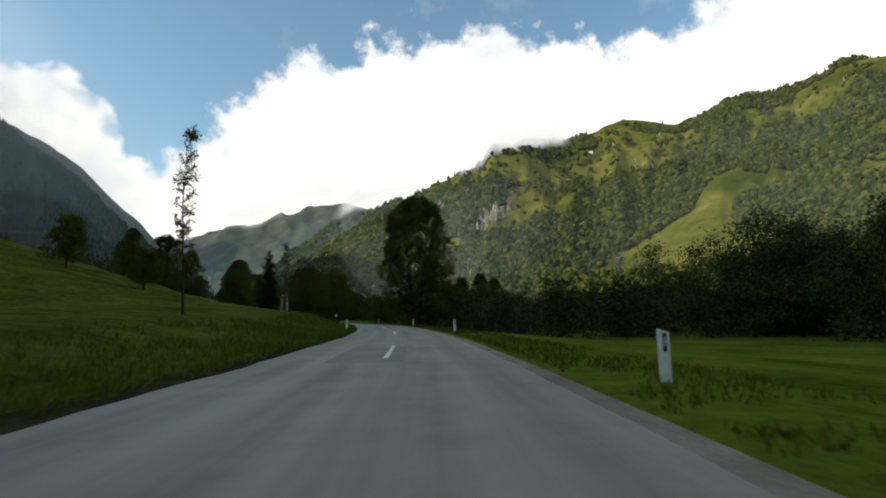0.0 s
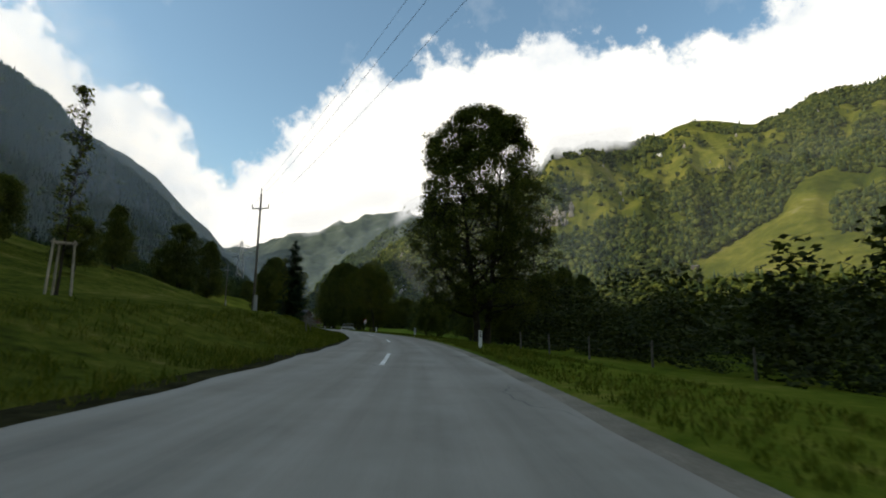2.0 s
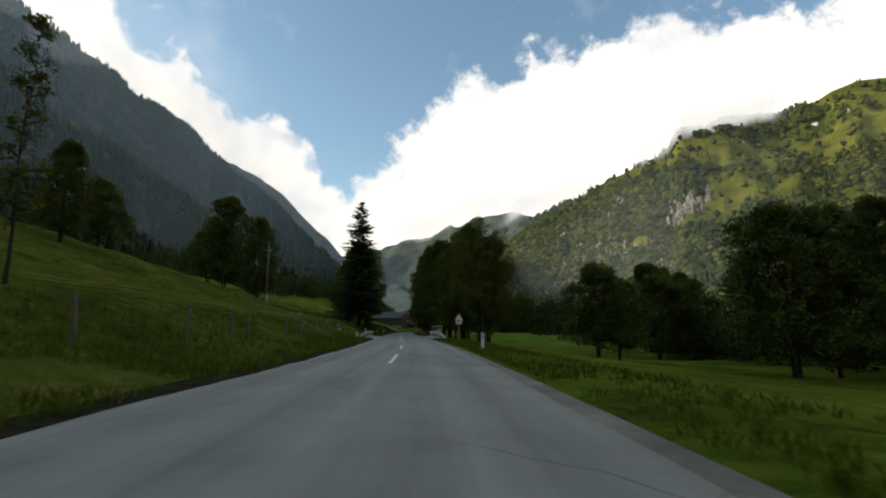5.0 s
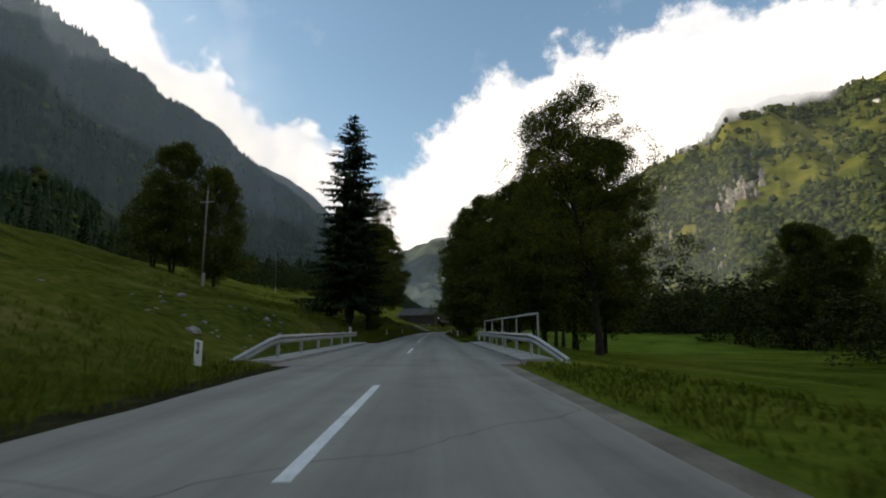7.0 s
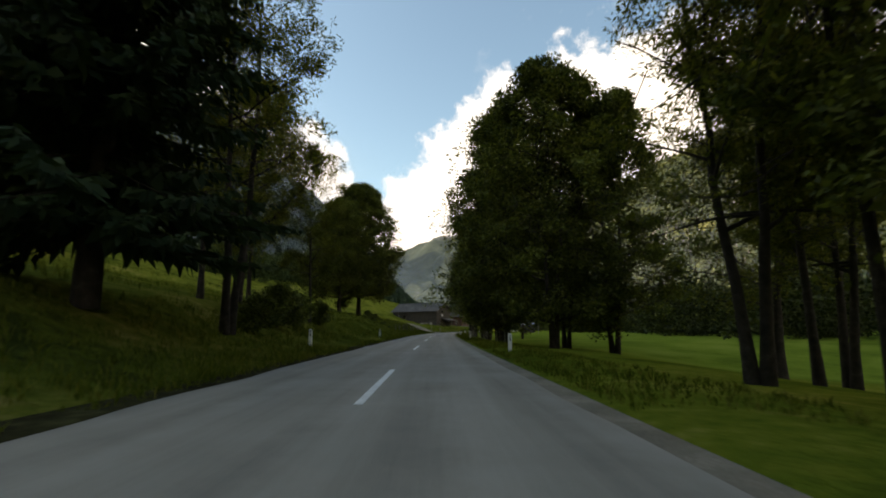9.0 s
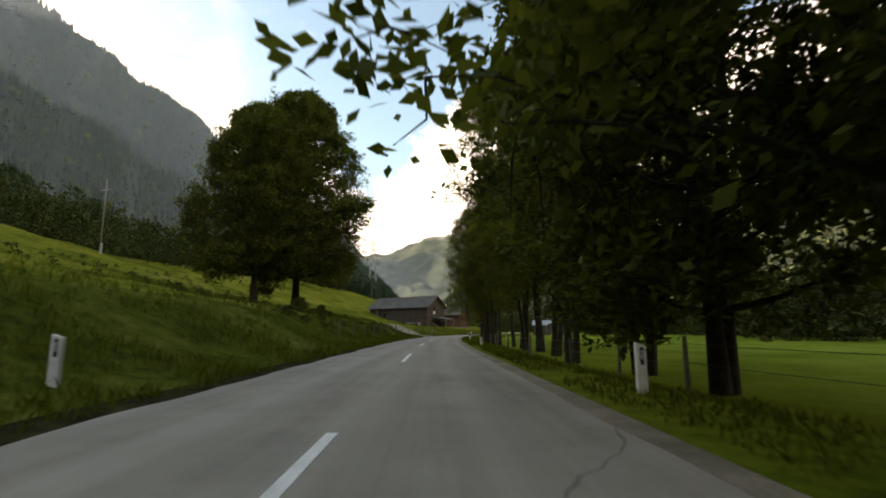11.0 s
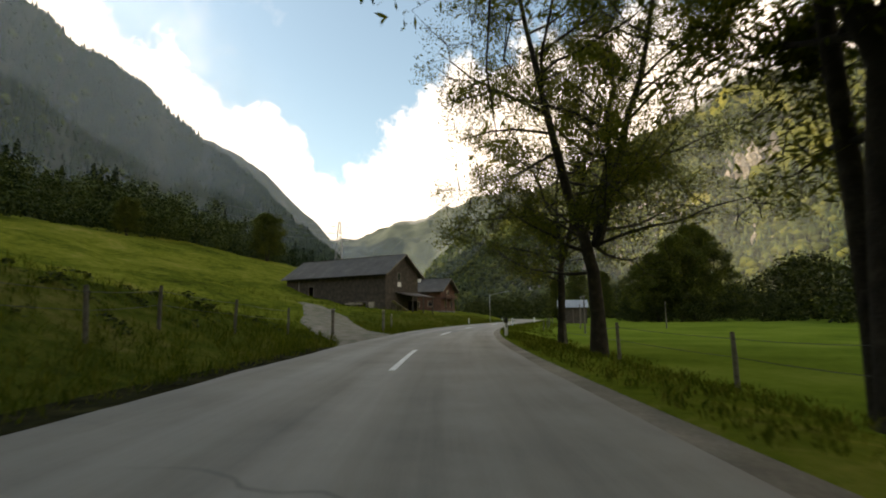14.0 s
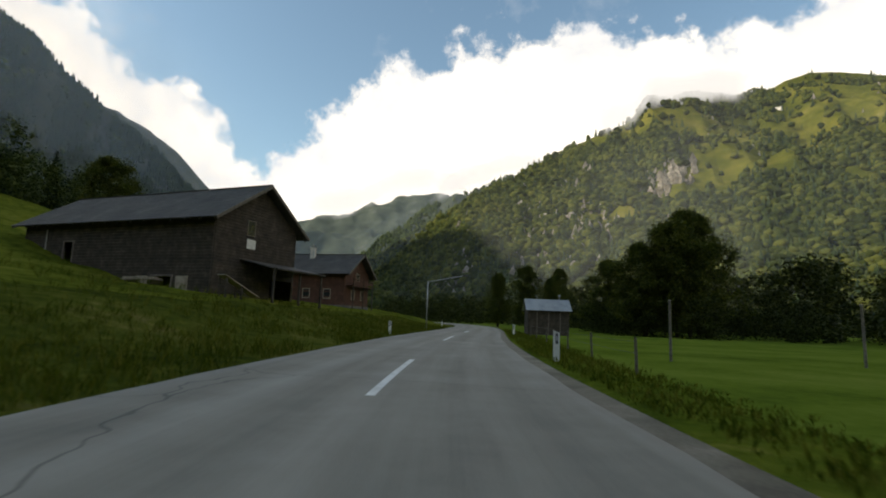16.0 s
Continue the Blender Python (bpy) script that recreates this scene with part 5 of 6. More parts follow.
def strand(points, radius, material, label, category, name="fence_wire", sag=0.0):
    cu = bpy.data.curves.new(name, "CURVE")
    cu.dimensions, cu.bevel_depth, cu.bevel_resolution, cu.use_fill_caps = "3D", radius, 1, True
    pts = []
    for p, q in zip(points[:-1], points[1:]):
        n = 12 if sag > 0.3 else 3
        for k in range(n):
            f = k / n
            pts.append((p[0] + (q[0] - p[0]) * f, p[1] + (q[1] - p[1]) * f, p[2] + (q[2] - p[2]) * f - sag * 4 * f * (1 - f)))
    pts.append(points[-1])
    sp = cu.splines.new("POLY")
    sp.points.add(len(pts) - 1)
    for k, p in enumerate(pts):
        sp.points[k].co = (*p, 1)
    cu.materials.append(material)
    return tagged(new(name, cu), label, category)


fence_post = timber_post(1.25, 0.055)
fence_first = True


def fence(places, wires=(1.1, 0.7)):
    global fence_first
    for k, (s, u, h) in enumerate(places):
        stand(fence_post, s, u, k * 71, 0, first=fence_first, scale=1.0, lean=((k * 29) % 7 - 3) * 1.0)
        fence_first = False
    for w in wires:
        strand([at(s, u, w * h) for s, u, h in places], 0.006, M["wire"], "thin wire strung between wooden fence posts", "fence wire", sag=0.03)


fence([(78, 8.0, 1), (74, 8.7, 1), (70, 9.6, 1), (66, 11, 1), (62, 13, 1), (59, 16.5, 1), (60.5, 24, 1), (63, 33, 1)], (1.0, 0.6))
fence([(s, -8.2 - 0.5 * math.sin(s), 1) for s in (87, 92, 96.5, 101, 105.7, 109.8, 114, 119, 124, 129, 133, 137, 142, 147, 152, 157)])
fence([(s, -8.0 - 0.3 * math.sin(s), 1) for s in (289, 295, 301, 307, 312.5, 318, 321.5, 325, 328.6, 332.5, 337.5)])
fence([(s, 5.9 + 0.5 * math.sin(s * 0.7), 1) for s in (246, 252, 258, 264, 270, 276, 281, 286.5, 291, 295.7, 300.5, 305, 310, 315, 320, 325.5, 330.5, 335.4, 340)])
fence([(s, 5.9 + 0.5 * math.sin(s * 0.7), 1) for s in (372, 380, 387, 394, 402, 410)])


def gate_post(h, r, label):
    t = thing("gate_post", label, "post")
    b = Solid()
    b.rod((0, 0, -0.3), (0, 0, h), r, r * 0.95, 10)
    part("shaft", b, M["wood_grey"], t)
    b = Solid()
    b.rod((0, 0, h), (0, 0, h + 0.05), r * 1.35, r * 1.2, 10)
    part("cap", b, M["wood_pale"], t, "pale flat cap")
    return t


stand(gate_post(1.45, 0.09, "thick dark wooden gate post at the driveway"), 340.3, -6.4, 0, 0, True)
stand(gate_post(1.5, 0.085, "dark weathered post where the driveway meets the road"), 349.2, -5.6, 0, 0.05, True)
stand(gate_post(1.25, 0.07, "dark wooden gate post at the driveway"), 361.5, -8.2, 0, 0, True)
stand(gate_post(3.0, 0.07, "tall grey wooden pole at the meadow edge"), 380.6, 10.3, 0, 0, True)
stand(gate_post(3.4, 0.07, "tall grey wooden pole in the meadow"), 363, 9.9, 0, 0, True)
stand(gate_post(3.2, 0.07, "tall grey wooden pole in the meadow"), 382.4, 20.6, 0, 0, True)


# ---- sapling guards ----
def sapling_guard():
    r = thing("sapling_guard", "three wooden stakes with crossbars round a sapling", "tree guard", "sapling guards")
    ring = [(0.45 * math.cos(a), 0.45 * math.sin(a)) for a in (0.3, 2.4, 4.5)]
    for x, y in ring:
        part("stake", Solid().rod((x, y, -0.2), (x * 0.8, y * 0.8, 2.0), 0.045, 0.04), M["wood_pale"], r)
    for k in range(3):
        (x0, y0), (x1, y1) = ring[k], ring[(k + 1) % 3]
        part("crossbar", Solid().box(((x0 + x1) * 0.41, (y0 + y1) * 0.41, 1.88), (0.8, 0.05, 0.09), math.degrees(math.atan2(y1 - y0, x1 - x0))), M["wood_pale"], r)
    return r


guard = sapling_guard()
for k, (s, u) in enumerate(((62, -12.9),)):
    stand(guard, s, u, 40 * k, 0, k == 0)


# ---- power poles and wires ----
def power_pole(h):
    r = thing("power_pole", "tall grey wooden power pole with a crossarm", "power pole", "power poles")
    part("shaft", Solid().rod((0, 0, -0.4), (0, 0, h), 0.16, 0.10, 12), M["wood_grey"], r, smooth_faces=True)
    part("base_stub", Solid().rod((0.2, 0, -0.4), (0.2, 0, 1.7), 0.24, 0.21, 10), M["concrete"], r, "concrete stub beside the foot")
    arm = part("crossarm", Solid().box((0, 0, h - 1.7), (2.1, 0.11, 0.12)).box((0, 0, h - 1.85), (0.5, 0.08, 0.10)), M["zinc"], r)
    part("top_pin", Solid().box((0, 0, h + 0.12), (0.07, 0.07, 0.5)), M["zinc"], r)
    for x, z in ((-0.98, h - 1.62), (0.98, h - 1.62), (0, h + 0.32)):
        i = Solid().rod((x, 0, z), (x, 0, z + 0.12), 0.02, 0.02).rod((x, 0, z + 0.10), (x, 0, z + 0.24), 0.075, 0.05).rod((x, 0, z + 0.24), (x, 0, z + 0.34), 0.06, 0.04)
        part("insulator", i, M["ceramic"], arm)
    return r


pole = power_pole(13.2)
POLES = [(102.2, -14.5, -22.0, 3.0), (219.7, -30.6, -10.0, 0.0), (12, 24, -45.0, 0.0), (330, -62, -10.0, 0.0)]
pole_obs = []
for k, (s, u, turn, lean) in enumerate(POLES):
    o = stand(pole, s, u, turn, 0, k == 0)
    pole_obs.append(o.matrix_basis.copy())
for x, z in ((-0.98, 13.2 - 1.3), (0.98, 13.2 - 1.3), (0, 13.8)):
    for a, b in ((2, 0), (0, 1), (1, 3)):
        strand([tuple(pole_obs[a] @ Vector((x, 0, z))), tuple(pole_obs[b] @ Vector((x, 0, z)))], 0.008, M["wire"], "sagging overhead power line between wooden poles", "power line", "power_line", 1.6)


def pylon(h):
    r = thing("power_pylon", "distant steel lattice power pylon on the skyline", "pylon", "steel pylons")
    legs = [(-1, -1), (1, -1), (1, 1), (-1, 1)]
    b = Solid()
    for x, y in legs:
        b.rod((x * h * 0.085, y * h * 0.085, 0), (x * h * 0.018, y * h * 0.018, h), h * 0.006, h * 0.004, 4)
    for k in range(7):
        z0, z1 = h * k / 7, h * (k + 1) / 7
        w0, w1 = h * (0.085 - 0.067 * k / 7), h * (0.085 - 0.067 * (k + 1) / 7)
        for j in range(4):
            (x0, y0), (x1, y1) = legs[j], legs[(j + 1) % 4]
            b.rod((x0 * w0, y0 * w0, z0), (x1 * w1, y1 * w1, z1), h * 0.003, None, 3)
            b.rod((x1 * w0, y1 * w0, z0), (x0 * w1, y0 * w1, z1), h * 0.003, None, 3)
    part("lattice", b, M["zinc"], r)
    for z, w in ((0.60, 0.20), (0.74, 0.26), (0.88, 0.17)):
        a = Solid().rod((-w * h, 0, z * h), (w * h, 0, z * h), h * 0.006, None, 4).rod((-w * h, 0, z * h), (0, 0, (z + 0.06) * h), h * 0.004, None, 3).rod((w * h, 0, z * h), (0, 0, (z + 0.06) * h), h * 0.004, None, 3)
        part("crossarm", a, M["zinc"], r)
    return r


# ---- the warning sign ----
M["yellow_sign"] = surface("yellow_sign", [(0.3, (0.60, 0.40, 0.03)), (0.7, (0.70, 0.48, 0.04))], 4.0, 0.4, 0.0)
M["green_sign"] = surface("green_sign", [(0.3, (0.02, 0.07, 0.04)), (0.7, (0.03, 0.09, 0.05))], 4.0, 0.4, 0.0)


def lettering(text, size, place_at, material, parent):
    """Raised letters in the built-in font, facing -y."""
    cu = bpy.data.curves.new("lettering", "FONT")
    cu.body, cu.size, cu.extrude, cu.offset, cu.align_x = text, size, 0.004, size * 0.035, "CENTER"
    maker = new("lettering_maker", cu)
    me = bpy.data.meshes.new_from_object(maker.evaluated_get(bpy.context.evaluated_depsgraph_get()))
    bpy.data.objects.remove(maker)
    bpy.data.curves.remove(cu)
    me.materials.clear()
    me.materials.append(material)
    me.transform(pose(*place_at, 90))
    ob = new("lettering", me)
    ob.parent = parent
    return ob


def warning_sign():
    r = thing("warning_sign", "red-bordered triangular warning sign over a small plate", "traffic sign")
    part("pole", Solid().rod((0, 0, -0.2), (0, 0, 2.65), 0.035, None, 12), M["zinc"], r, smooth_faces=True)
    a = 0.50

    def tri(k, y0, y1, material, name, label=""):
        return part(name, Solid().prism([(-a * k, 2.10 - 0.289 * 2 * a * (k - 1)), (a * k, 2.10 - 0.289 * 2 * a * (k - 1)), (0.0, 2.10 + 1.732 * a * (1 + (k - 1) * 0.667))], y0, y1), material, r, label)

    face = tri(1.0, -0.055, -0.035, M["red_sign"], "border", "red triangular border")
    tri(0.72, -0.060, -0.054, M["white_sign"], "face", "white sign face")
    for z, rr, mat, label in ((2.56, 0.062, "red_sign", "red painted disc"), (2.395, 0.058, "yellow_sign", "yellow painted disc"), (2.235, 0.062, "green_sign", "dark green painted disc")):
        part("symbol", Solid().rod((0, -0.066, z), (0, -0.058, z), rr, None, 16), M[mat], r, label)
    plate = part("plate", Solid().box((0, -0.045, 1.93), (0.56, 0.02, 0.27), cut=0.006), M["white_sign"], r, "white supplementary plate")
    lettering("150", 0.21, (-0.05, -0.060, 1.855), M["black"], plate)
    lettering("m", 0.10, (0.21, -0.060, 1.855), M["black"], plate)
    return r


stand(warning_sign(), 152.6, 4.0, -2, 0, True, scale=0.9)


# ---- the bridge ----
# the section of a corrugated crash-rail beam: towards the road, up
W_BEAM = [(-0.0, -0.155), (0.035, -0.15), (0.075, -0.10), (0.075, -0.06), (0.02, -0.02), (0.02, 0.02), (0.075, 0.06), (0.075, 0.10), (0.035, 0.15), (0.0, 0.155), (-0.012, 0.15), (-0.012, -0.15)]


def guard_rail(side, u, s0, s1, hand, label):
    r = thing("guard_rail", label, "guard rail", "bridge guard rails")
    r.matrix_basis = pose(*at(s0, u, 0, 0.0), 0, 0, heading(s0))
    inv = r.matrix_basis.inverted()
    loc = lambda s, uu, z: tuple(inv @ Vector((*[float(v) for v in spot(s, uu)], z)))
    prof = W_BEAM
    st = [(s0 - 2.6, u + side * 0.75, 0.02), (s0 - 1.7, u + side * 0.5, 0.30), (s0 - 0.6, u + side * 0.16, 0.66), (s0, u, 0.76)] + [(s, u, 0.76) for s in np.arange(s0 + 1.5, s1, 1.5)] + [(s1, u, 0.76)]
    b = Solid()
    n = len(prof)
    for s, uu, z in st:
        for d, e in prof:
            b.v.append(loc(s, uu - side * d, z + e))
    for k in range(len(st) - 1):
        for j in range(n):
            q = (j + 1) % n
            b.f.append([k * n + j, k * n + q, (k + 1) * n + q, (k + 1) * n + j])
    b.f += [list(range(n)), [(len(st) - 1) * n + j for j in range(n)]]
    part("beam", b, M["zinc"], r)
    for s in np.arange(s0 + 0.2, s1 + 0.1, 3.35):
        p = Solid()
        x, y, z = loc(s, u + side * 0.09, 0.3)
        p.box((x, y, z + 0.08), (0.10, 0.14, 1.15), heading(s) - heading(s0))
        part("rail_post", p, M["zinc"], r)
    if hand:
        zz = hand
        tube = Tubes()
        tube.add([loc(a, u + side * 0.33, zz) for a in np.linspace(s0, s1, 7)], [0.045] * 7, 8)
        p = Solid()
        p.v, p.f = list(tube.v), [list(f) for f in tube.f] + [list(range(8))[::-1]]
        part("handrail", p, M["zinc"], r)
        for s in np.linspace(s0 + 0.05, s1 - 0.05, 5):
            part("handrail_post", Solid().rod(loc(s, u + side * 0.33, -0.2), loc(s, u + side * 0.33, zz), 0.04, None, 8), M["zinc"], r)
    return r


guard_rail(1, 3.62, 171.4, 190.4, 1.66, "galvanised crash rail with a tubular handrail on the bridge")
guard_rail(-1, -5.6, 171.4, 190.4, 0, "galvanised crash rail along the bridge edge")
strip("bridge_deck", 168.5, 193.5, -5.05, 2.95, 0.005, 0.005, M["asphalt"], 0.3, label="asphalt carriageway widened over the bridge", category="bridge deck")
strip("bridge_kerb", 169.5, 192.5, 2.95, 4.05, 0.10, 0.12, M["concrete"], 0.7, label="pale concrete bridge edge beam under the rail", category="bridge kerb")
strip("bridge_kerb", 169.5, 192.5, -6.05, -5.05, 0.12, 0.10, M["concrete"], 0.7, label="pale concrete bridge edge beam under the rail", category="bridge kerb")


# ---- driveway ----
def build_drive():
    """Gravel between two side lines, wide at the road and narrowing up the slope."""
    u = np.r_[np.linspace(4.25, 6, 8), np.linspace(6.4, 25, 46)]
    left = np.interp(u, [4.3, 5.1, 7.6, 10.4, 12.2, 16.5, 21.6, 25], [333.5, 336.6, 341.8, 347.2, 350.6, 360.2, 369.4, 374])
    right = np.interp(u, [4.3, 5.1, 6.1, 8.7, 13.9, 19, 25], [346.2, 347.0, 348.9, 355.0, 364.2, 370, 375.5])
    f = np.linspace(0, 1, 13)
    ragged = 0.7 * (fbm(u * 0.8, u * 0, 3, 5) - 0.5)[:, None] * (1 - 2 * f[None, :])
    s = left[:, None] * (1 - f) + right[:, None] * f + ragged
    uu = np.broadcast_to(-u[:, None], s.shape)
    x, y = spot(s, uu)
    worn = ground_z(s, uu)
    for _ in range(3):
        worn[1:-1] = (worn[:-2] + worn[1:-1] + worn[2:]) / 3
    z = np.where(uu > -4.5, -0.015, np.maximum(worn + 0.13, ground_z(s, uu) + 0.02)) - np.where((f[None, :] == 0) | (f[None, :] == 1), 0.1, 0.0)
    tagged(mesh_object("driveway", np.stack([x, y, z], -1).reshape(-1, 3), grid_faces(len(u), len(f))[:, ::-1], M["drive"]), "pale gravel driveway climbing to the barn", "driveway", kind="structure")


def road_place(x, y):
    k = int(np.argmin((LX - x) ** 2 + (LY - y) ** 2))
    h = radians(_head[k])
    return LS[k] + (x - LX[k]) * -math.sin(h) + (y - LY[k]) * math.cos(h), (x - LX[k]) * math.cos(h) + (y - LY[k]) * math.sin(h)


build_drive()


# ---- buildings ----
def board_wall(name, parent, material, place_at, x0, x1, z0, z1, thick=0.16, course=0.24, top=None, holes=(), label=""):
    """A wall in the local x, z plane: a thin inner leaf with log courses as pieces on it; top(x) trims it to a gable; holes: x0, x1, z0, z1."""
    def spans_at(z, h):
        a, c = x0, x1
        if top:
            xs = np.linspace(x0, x1, 200)
            ok = xs[np.array([top(q) for q in xs]) >= z + h * 0.6]
            if len(ok) < 2:
                return []
            a, c = ok[0], ok[-1]
        spans = [(a, c)]
        for hx0, hx1, hz0, hz1 in holes:
            if z + h > hz0 + 0.02 and z < hz1 - 0.02:
                spans = [piece for p, q in spans for piece in ((p, min(q, hx0)), (max(p, hx1), q)) if piece[1] - piece[0] > 0.05]
        return spans

    rows = []
    z, k = z0, 0
    while z < z1 - 0.02:
        h = min(course, z1 - z)
        for p, q in spans_at(z, h):
            rows.append((p, q, z, h, k))
        z += course
        k += 1
    wall = None
    for p, q, z, h, k in rows:
        log = Solid().box(((p + q) / 2, 0.012 * ((k * 7) % 3 - 1), z + h / 2), (q - p, thick, h + 0.004), cut=0.035)
        if wall is None:
            wall = part(name, log, material, parent, label)
            wall.matrix_basis = place_at
        else:
            part("log", log, material, wall)
    return wall


def gable_house(name, label, apex, deg, half, drop, length, base, over, wall_mat, roof_mat, holes_front=(), holes_gable=(), pale=M["wood_grey"], category="barn"):
    """A long building under a saddle roof. Local x: along the ridge from the road-side gable; y: towards the near eave; z up from base."""
    r = thing(name, label, category)
    r.matrix_basis = pose(apex[0], apex[1], base, 0, 0, deg)
    H = apex[2] - base
    E = H - drop
    og, oe = over
    yw = half - oe
    pitch = math.degrees(math.atan2(drop, half))
    rise = lambda y: H - 0.16 - abs(y) * drop / half
    low = -1.6
    board_wall("wall", r, wall_mat, pose(0, yw, 0), og, length - og * 0.8, low, rise(yw), holes=holes_front, label="dark weathered log wall")
    board_wall("wall", r, wall_mat, pose(0, -yw, 0), og, length - og * 0.8, low, rise(yw))
    for x, hs in ((og, holes_gable), (length - og * 0.8, ())):
        board_wall("gable_wall", r, wall_mat, pose(x, 0, 0, 0, 0, 90), -yw, yw, low, H, top=rise, holes=hs)
    # Near-black slab: the unlit interior's darkness is put into its colour.
    part("floor_slab", Solid().box((length / 2, 0, low + 0.2), (length - 2 * og, 2 * yw, 0.2)), M["inside_shade"], r)
    slope = math.hypot(half, drop)
    for sgn in (1, -1):
        roof = part("roof", Solid().box((length / 2, sgn * half * 0.5, H - drop * 0.5 - 0.03), (length, slope, 0.06), 0, 0, 0.02, roll=-sgn * pitch), roof_mat, r, "grey shingled roof slope")
        n = int(slope / 0.42)
        for k in range(n):
            f = (k + 0.5) / n
            part("shingle_course", Solid().box((length / 2 + 0.02 * ((k * 5) % 3 - 1), sgn * half * f, H - drop * f + 0.04), (length - 0.04, slope / n + 0.06, 0.05), 0, 0, 0.01, roll=-sgn * pitch + sgn * 2.5), roof_mat, roof)
        for x in (0.02, length - 0.02):
            part("barge_board", Solid().box((x, sgn * half * 0.5, H - drop * 0.5 - 0.06), (0.06, slope, 0.26), 0, 0, 0.01, roll=-sgn * pitch), pale, r, "pale board along the roof edge")
        for k in range(int(length / 1.4)):
            part("rafter", Solid().box((0.4 + k * 1.4, sgn * (half - oe * 0.5), E + drop * oe * 0.5 / half - 0.16), (0.12, oe * 1.05, 0.15), roll=-sgn * pitch), wall_mat, r)
    part("ridge_cap", Solid().box((length / 2, 0, H + 0.06), (length, 0.34, 0.07)), roof_mat, r)
    return r, H, yw


def build_barn():
    # near eave towards the oncoming road: local +y must face it
    deg = 169.6 + 0.0
    base = 2.0
    r, H, yw = gable_house("barn", "large weathered dark wooden barn with a grey roof", (-138.0, 368.6, 11.3), deg, 5.4, 3.6, 23.2, base, (0.9, 0.8), M["wood_dark"], M["roof_grey"],
                           holes_front=((4.6, 6.6, 0.35, 1.5), (16.0, 17.1, 2.3, 4.3)), holes_gable=((0.7, 1.5, 5.0, 6.2), (-4.3, -1.6, -1.6, 1.6)))
    # hatch with pale frame in the long wall
    for (x0, x1, z0, z1) in ((4.6, 6.6, 0.35, 1.5), (16.0, 17.1, 2.3, 4.3)):
        f = Solid().box(((x0 + x1) / 2, yw + 0.1, z1 + 0.06), (x1 - x0 + 0.3, 0.08, 0.12)).box((x0 - 0.07, yw + 0.1, (z0 + z1) / 2), (0.12, 0.08, z1 - z0)).box((x1 + 0.07, yw + 0.1, (z0 + z1) / 2), (0.12, 0.08, z1 - z0)).box(((x0 + x1) / 2, yw + 0.13, z0 - 0.05), (x1 - x0 + 0.35, 0.14, 0.1))
        part("hatch_frame", f, M["wood_grey"], r, "pale board frame round a dark hatch")
    for x in (7.6, 3.5):
        part("wall_panel", Solid().box((x, yw + 0.11, 0.9), (1.2, 0.05, 1.25)), M["wood_pale"], r, "pale replacement boards")
    w = part("window", Solid().box((0.9 - 0.1, 1.1, 5.6), (0.05, 0.7, 1.1)), M["glass"], r)
    part("window_frame", Solid().box((0.9 - 0.12, 1.1, 6.2), (0.08, 0.95, 0.1)).box((0.9 - 0.12, 1.1, 5.0), (0.08, 0.95, 0.1)).box((0.9 - 0.12, 0.68, 5.6), (0.08, 0.1, 1.2)).box((0.9 - 0.12, 1.52, 5.6), (0.08, 0.1, 1.2)), M["wood_grey"], w)
    part("notice_board", Solid().box((0.9 - 0.13, 1.0, 4.35), (0.04, 0.95, 0.75)), M["post_white"], r, "small white board under the window")
    # lean-to shelter on the gable's far half
    lean = part("lean_to_roof", Solid().box((-0.7, -1.3, 2.75), (3.6, 6.6, 0.1), 0, -12.0, 0.02), M["roof_grey"], r, "low lean-to roof over the door")
    for y in (-4.3, -1.4, 1.7):
        part("lean_to_post", Solid().box((-2.3, y, 0.5), (0.16, 0.16, 4.0)), M["wood_dark"], lean)
    part("beam", Solid().rod((-2.6, -4.4, 2.35), (-2.6, 1.8, 2.35), 0.1), M["wood_dark"], lean)
    part("downpipe", Solid().rod((19.4, yw + 0.16, 2.2), (19.4, yw + 0.16, H - 3.9), 0.05), M["zinc"], r, "pale downpipe")
    return r


